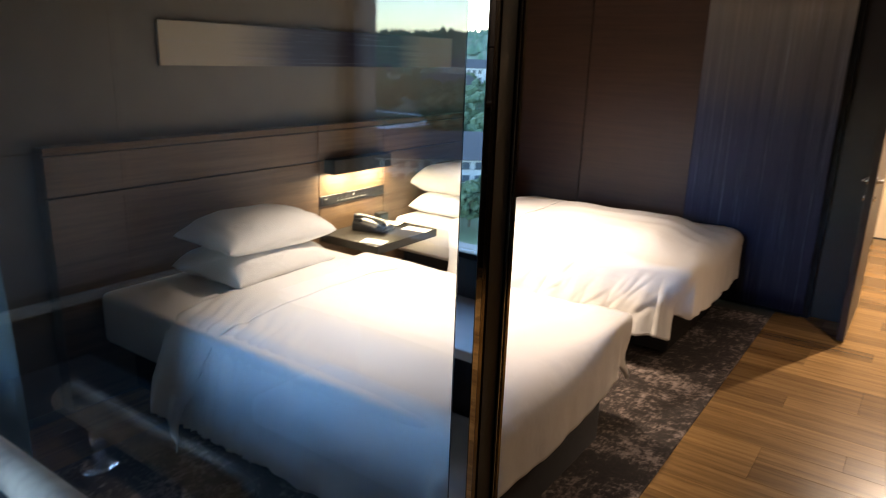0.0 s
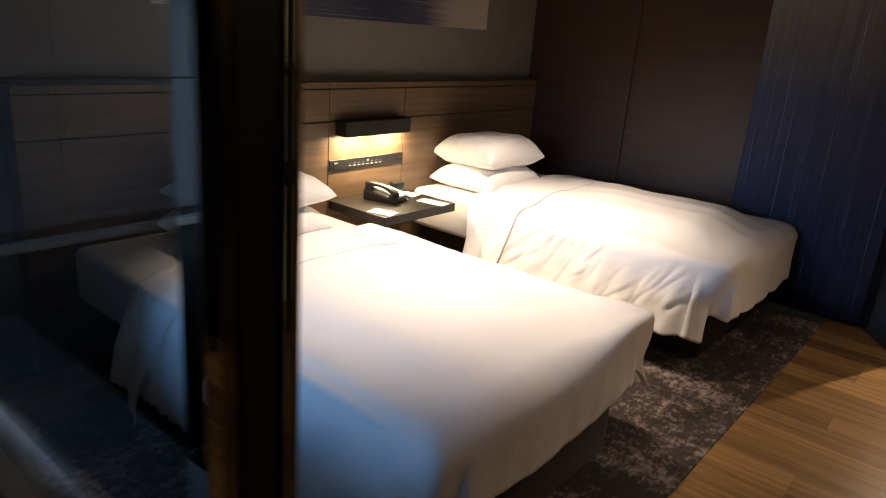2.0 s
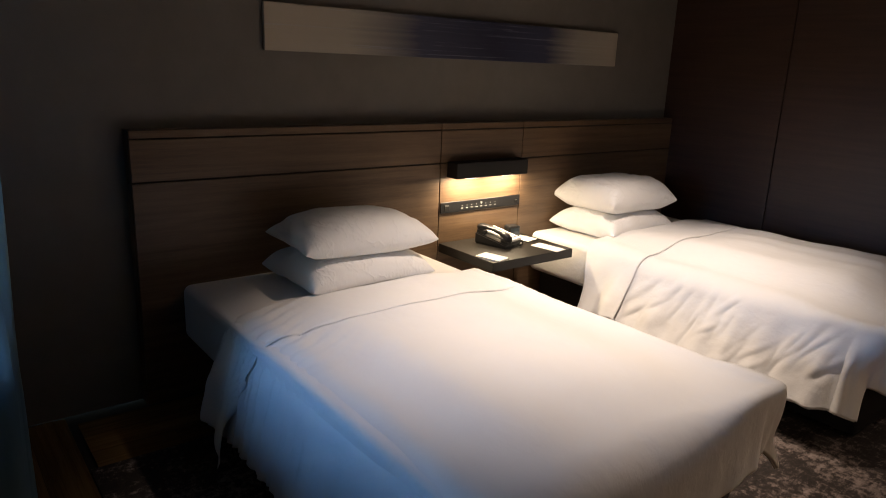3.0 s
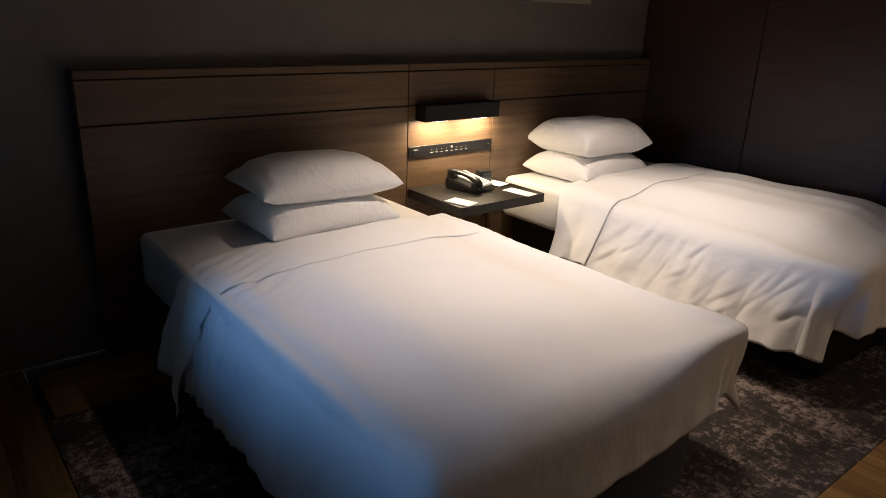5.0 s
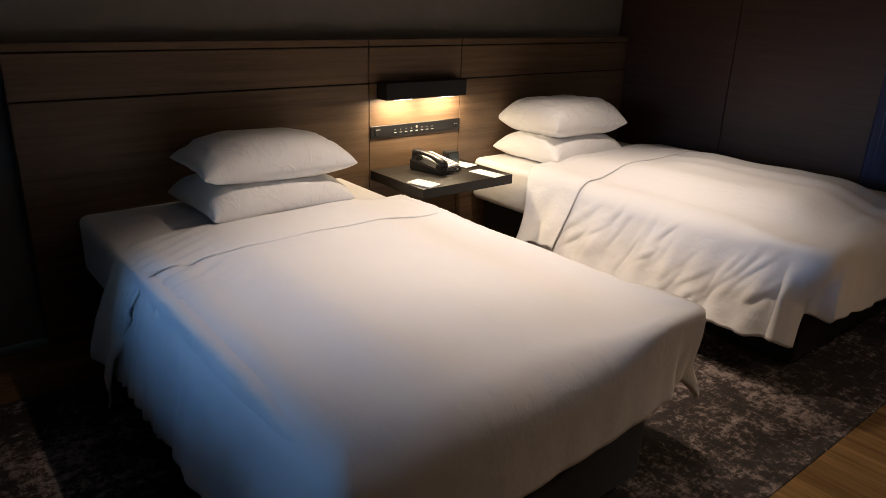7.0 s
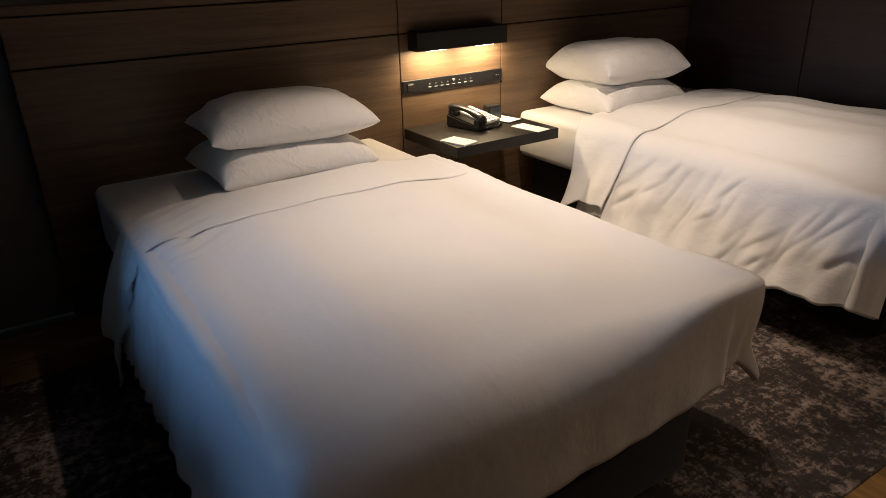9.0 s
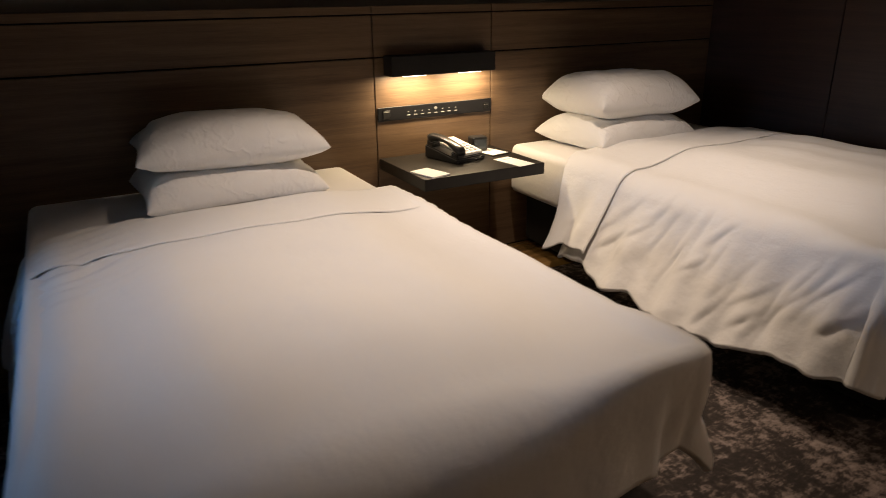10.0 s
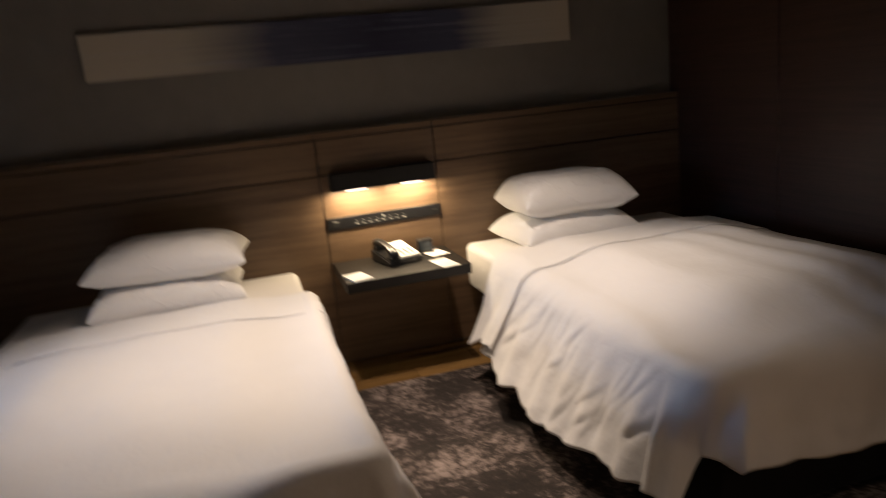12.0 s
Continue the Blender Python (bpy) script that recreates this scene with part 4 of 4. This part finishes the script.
def tree_mesh(seed, h):
    rnd = random.Random(seed)
    crown = bmesh.new()
    for i in range(150):
        a, zz = rnd.uniform(0, 6.28), rnd.random()
        rad = h * 0.34 * math.sin(math.pi * (0.15 + 0.8 * zz)) * rnd.uniform(0.5, 1.05)
        c = Vector((rad * math.cos(a), rad * math.sin(a), h * (0.28 + 0.72 * zz)))
        s = h * rnd.uniform(0.04, 0.09)
        q = Euler((rnd.uniform(0, 3), rnd.uniform(0, 3), a)).to_matrix()
        vs = [crown.verts.new(c + q @ Vector(p) * s) for p in ((-1, -0.6, 0), (1, -0.7, 0.1), (0.9, 0.8, -0.1), (-0.8, 0.7, 0.2), (0, 0, 0.8))]
        for k in range(4):
            crown.faces.new((vs[k], vs[(k + 1) % 4], vs[4]))
    trunk = tube(bmesh.new(), (0, 0, 0), (0, 0, h * 0.8), h * 0.03, 7, h * 0.008)
    for k in range(5):
        a = k * 1.26
        tube(trunk, (0, 0, h * (0.3 + 0.08 * k)), (h * 0.2 * math.cos(a), h * 0.2 * math.sin(a), h * (0.45 + 0.08 * k)), h * 0.012, 5, h * 0.004)
    return crown, trunk


proto = []
for k in range(3):
    t0 = thing("tree", "leafy green tree in the valley", "tree", "valley trees")
    crown, trunk = tree_mesh(k + 11, 9.0)
    part("crown", crown, M_LEAF, t0)
    part("trunk", trunk, M_BARK, t0)
    t0.location = (-62 - 9 * k, -92 - 9 * k, GZ)
    proto.append(t0)
rnd = random.Random(5)
for k in range(230):
    ang, dist = rnd.uniform(0.35, 1.0), rnd.uniform(35, 330)
    x, y = -math.sin(ang) * dist, -math.cos(ang) * dist
    if dist < 85 or (0.60 < ang < 0.80 and 100 < dist < 150):
        continue
    copy_thing(proto[k % 3], pose(x, y, land((x + 900) / 1800, (y + 1400) / 1390)[2] - 0.3, 0, 0, rnd.uniform(0, 360)))
for k in range(16):
    ang, dist = 0.50 + 0.02 * k, rnd.uniform(60, 70)
    copy_thing(proto[k % 3], pose(-math.sin(ang) * dist, -math.cos(ang) * dist, GZ - 0.3, 0, 0, rnd.uniform(0, 360)) @ Matrix.Scale(rnd.uniform(0.42, 0.58), 4))
hill_trees = bmesh.new()
for k in range(2600):
    x, y = rnd.uniform(-850, 250), rnd.uniform(-1000, -260)
    z = land((x + 900) / 1800, (y + 1400) / 1390)[2]
    s = rnd.uniform(5, 11)
    ps = [hill_trees.verts.new((x + s * 0.6 * math.cos(a + k) * rnd.uniform(0.7, 1.2), y + s * 0.6 * math.sin(a + k), z + rnd.uniform(-1, 0.4) * s * 0.3)) for a in (0, 1.26, 2.51, 3.77, 5.03)]
    tip = hill_trees.verts.new((x, y, z + s))
    for q in range(5):
        hill_trees.faces.new((ps[q], ps[(q + 1) % 5], tip))
tagged(finish("hill_wood", hill_trees, M_LEAF, True), "dense green woods on the far hills", "woods", kind="stuff")


def house(x, y, w, dpt, h, turn, pitch=3.0):
    z = land((x + 900) / 1800, (y + 1400) / 1390)[2]
    ob = thing("house", "pale house with a grey roof in the valley", "house", "valley houses", (x, y, z - 1))
    ob.rotation_euler = (0, 0, radians(turn))
    part("wall", box((-w / 2, -dpt / 2, 0), (w / 2, dpt / 2, h + 1)), M_HOUSE, ob)
    roof = bmesh.new()
    vs = [roof.verts.new(p) for p in ((-w / 2 - 0.5, -dpt / 2 - 0.5, h + 1.02), (w / 2 + 0.5, -dpt / 2 - 0.5, h + 1.02), (w / 2 + 0.5, dpt / 2 + 0.5, h + 1.02), (-w / 2 - 0.5, dpt / 2 + 0.5, h + 1.02), (-w / 2, 0, h + 1 + dpt * 0.3), (w / 2, 0, h + 1 + dpt * 0.3))]
    for f in ((0, 1, 5, 4), (2, 3, 4, 5), (0, 4, 3), (1, 2, 5), (3, 2, 1, 0)):
        roof.faces.new([vs[i] for i in f])
    part("roof", roof, M_ROOF, ob)
    for i in range(int(w // pitch)):
        for k in range(int(h // pitch)):
            xx, zz = -w / 2 + (0.5 + i) * pitch, 1.3 + (0.2 + k) * pitch
            pane_part = part("window", box((xx - 0.3 * pitch, dpt / 2, zz), (xx + 0.3 * pitch, dpt / 2 + 0.06, zz + 0.45 * pitch)), M_WIN, ob)
            part("sill", box((xx - 0.33 * pitch, dpt / 2, zz - 0.12), (xx + 0.33 * pitch, dpt / 2 + 0.2, zz - 0.01)), M_ROOF, pane_part)


for k, (x, y, w, dpt, h, turn) in enumerate(((-150, -215, 24, 12, 6, 20), (-190, -200, 16, 10, 6, -15), (-120, -250, 30, 12, 9, 35), (-230, -250, 18, 10, 6, 10), (-95, -235, 14, 10, 6, 60), (-260, -220, 20, 12, 6, 40), (-170, -260, 26, 12, 9, 5), (-222, -248, 26, 12, 6, -40))):
    house(x, y, w, dpt, h, turn)
house(-49, -64, 26, 9, 4.4, -37, 1.45)


def road_strip(u, v):
    p, q, r = Vector((-150, -140)), Vector((-62, -132)), Vector((-86, -84))
    c = p * (1 - u) ** 2 + q * 2 * u * (1 - u) + r * u * u
    side = ((q - p) * (1 - u) + (r - q) * u).normalized()
    x, y = c.x - side.y * 4 * (v - 0.5), c.y + side.x * 4 * (v - 0.5)
    return (x, y, land((x + 900) / 1800, (y + 1400) / 1390)[2] + 1.5)


structure("road", grid_mesh(40, 1, road_strip), M_ROAD, "pale road curving through the valley", "road")

# ---- floor planks ----
PLANK_W, PLANK_L = 0.15, 0.91
meshes = {}


def plank(x0, x1, y0, y1, quarter=False):
    lx, ly = round(x1 - x0, 3), round(y1 - y0, 3)
    if quarter:
        lx, ly = ly, lx
    if (lx, ly) not in meshes:
        bm = box((0, 0, 0), (lx - 0.0008, ly - 0.0008, 0.0098), 0.0006, 1)
        me = bpy.data.meshes.new("plank")
        bm.to_mesh(me)
        bm.free()
        me.materials.append(M_FLOOR)
        meshes[(lx, ly)] = me
    ob = new("plank", meshes[(lx, ly)])
    ob.location = (x0, y0, -0.0099)
    if quarter:
        ob.location.x, ob.rotation_euler = x1, (0, 0, radians(90))
    ob.parent = floor_boards


for j in range(50):
    y0 = 0.745 + j * PLANK_W
    if y0 > 7.9:
        break
    start = (-0.602, -0.602 - 0.3, -0.602 - 0.61)[(j * 2 + j // 3) % 3]
    x = start
    while x < XE - 0.01:
        a, b = max(x, -0.602), min(x + PLANK_L, XE)
        if b - a > 0.02 and not (y0 > YN and a > 1.1):
            plank(round(a, 3), round(b, 3), y0, y0 + PLANK_W)
        x += PLANK_L
for j in range(3):
    for i in range(5):
        y0 = 1.2 + i * PLANK_L - 0.3 * j
        plank(-2.848 + j * 0.127, -2.848 + (j + 1) * 0.127, max(y0, 1.2), min(y0 + PLANK_L, 4.9), True)
for j in range(3):
    for i in range(3):
        x = -2.92 - 0.3 * (j % 2) + i * PLANK_L
        plank(round(max(x, -2.92), 3), round(min(x + PLANK_L, -0.604), 3), 0.745 + j * 0.141, 0.745 + (j + 1) * 0.141)
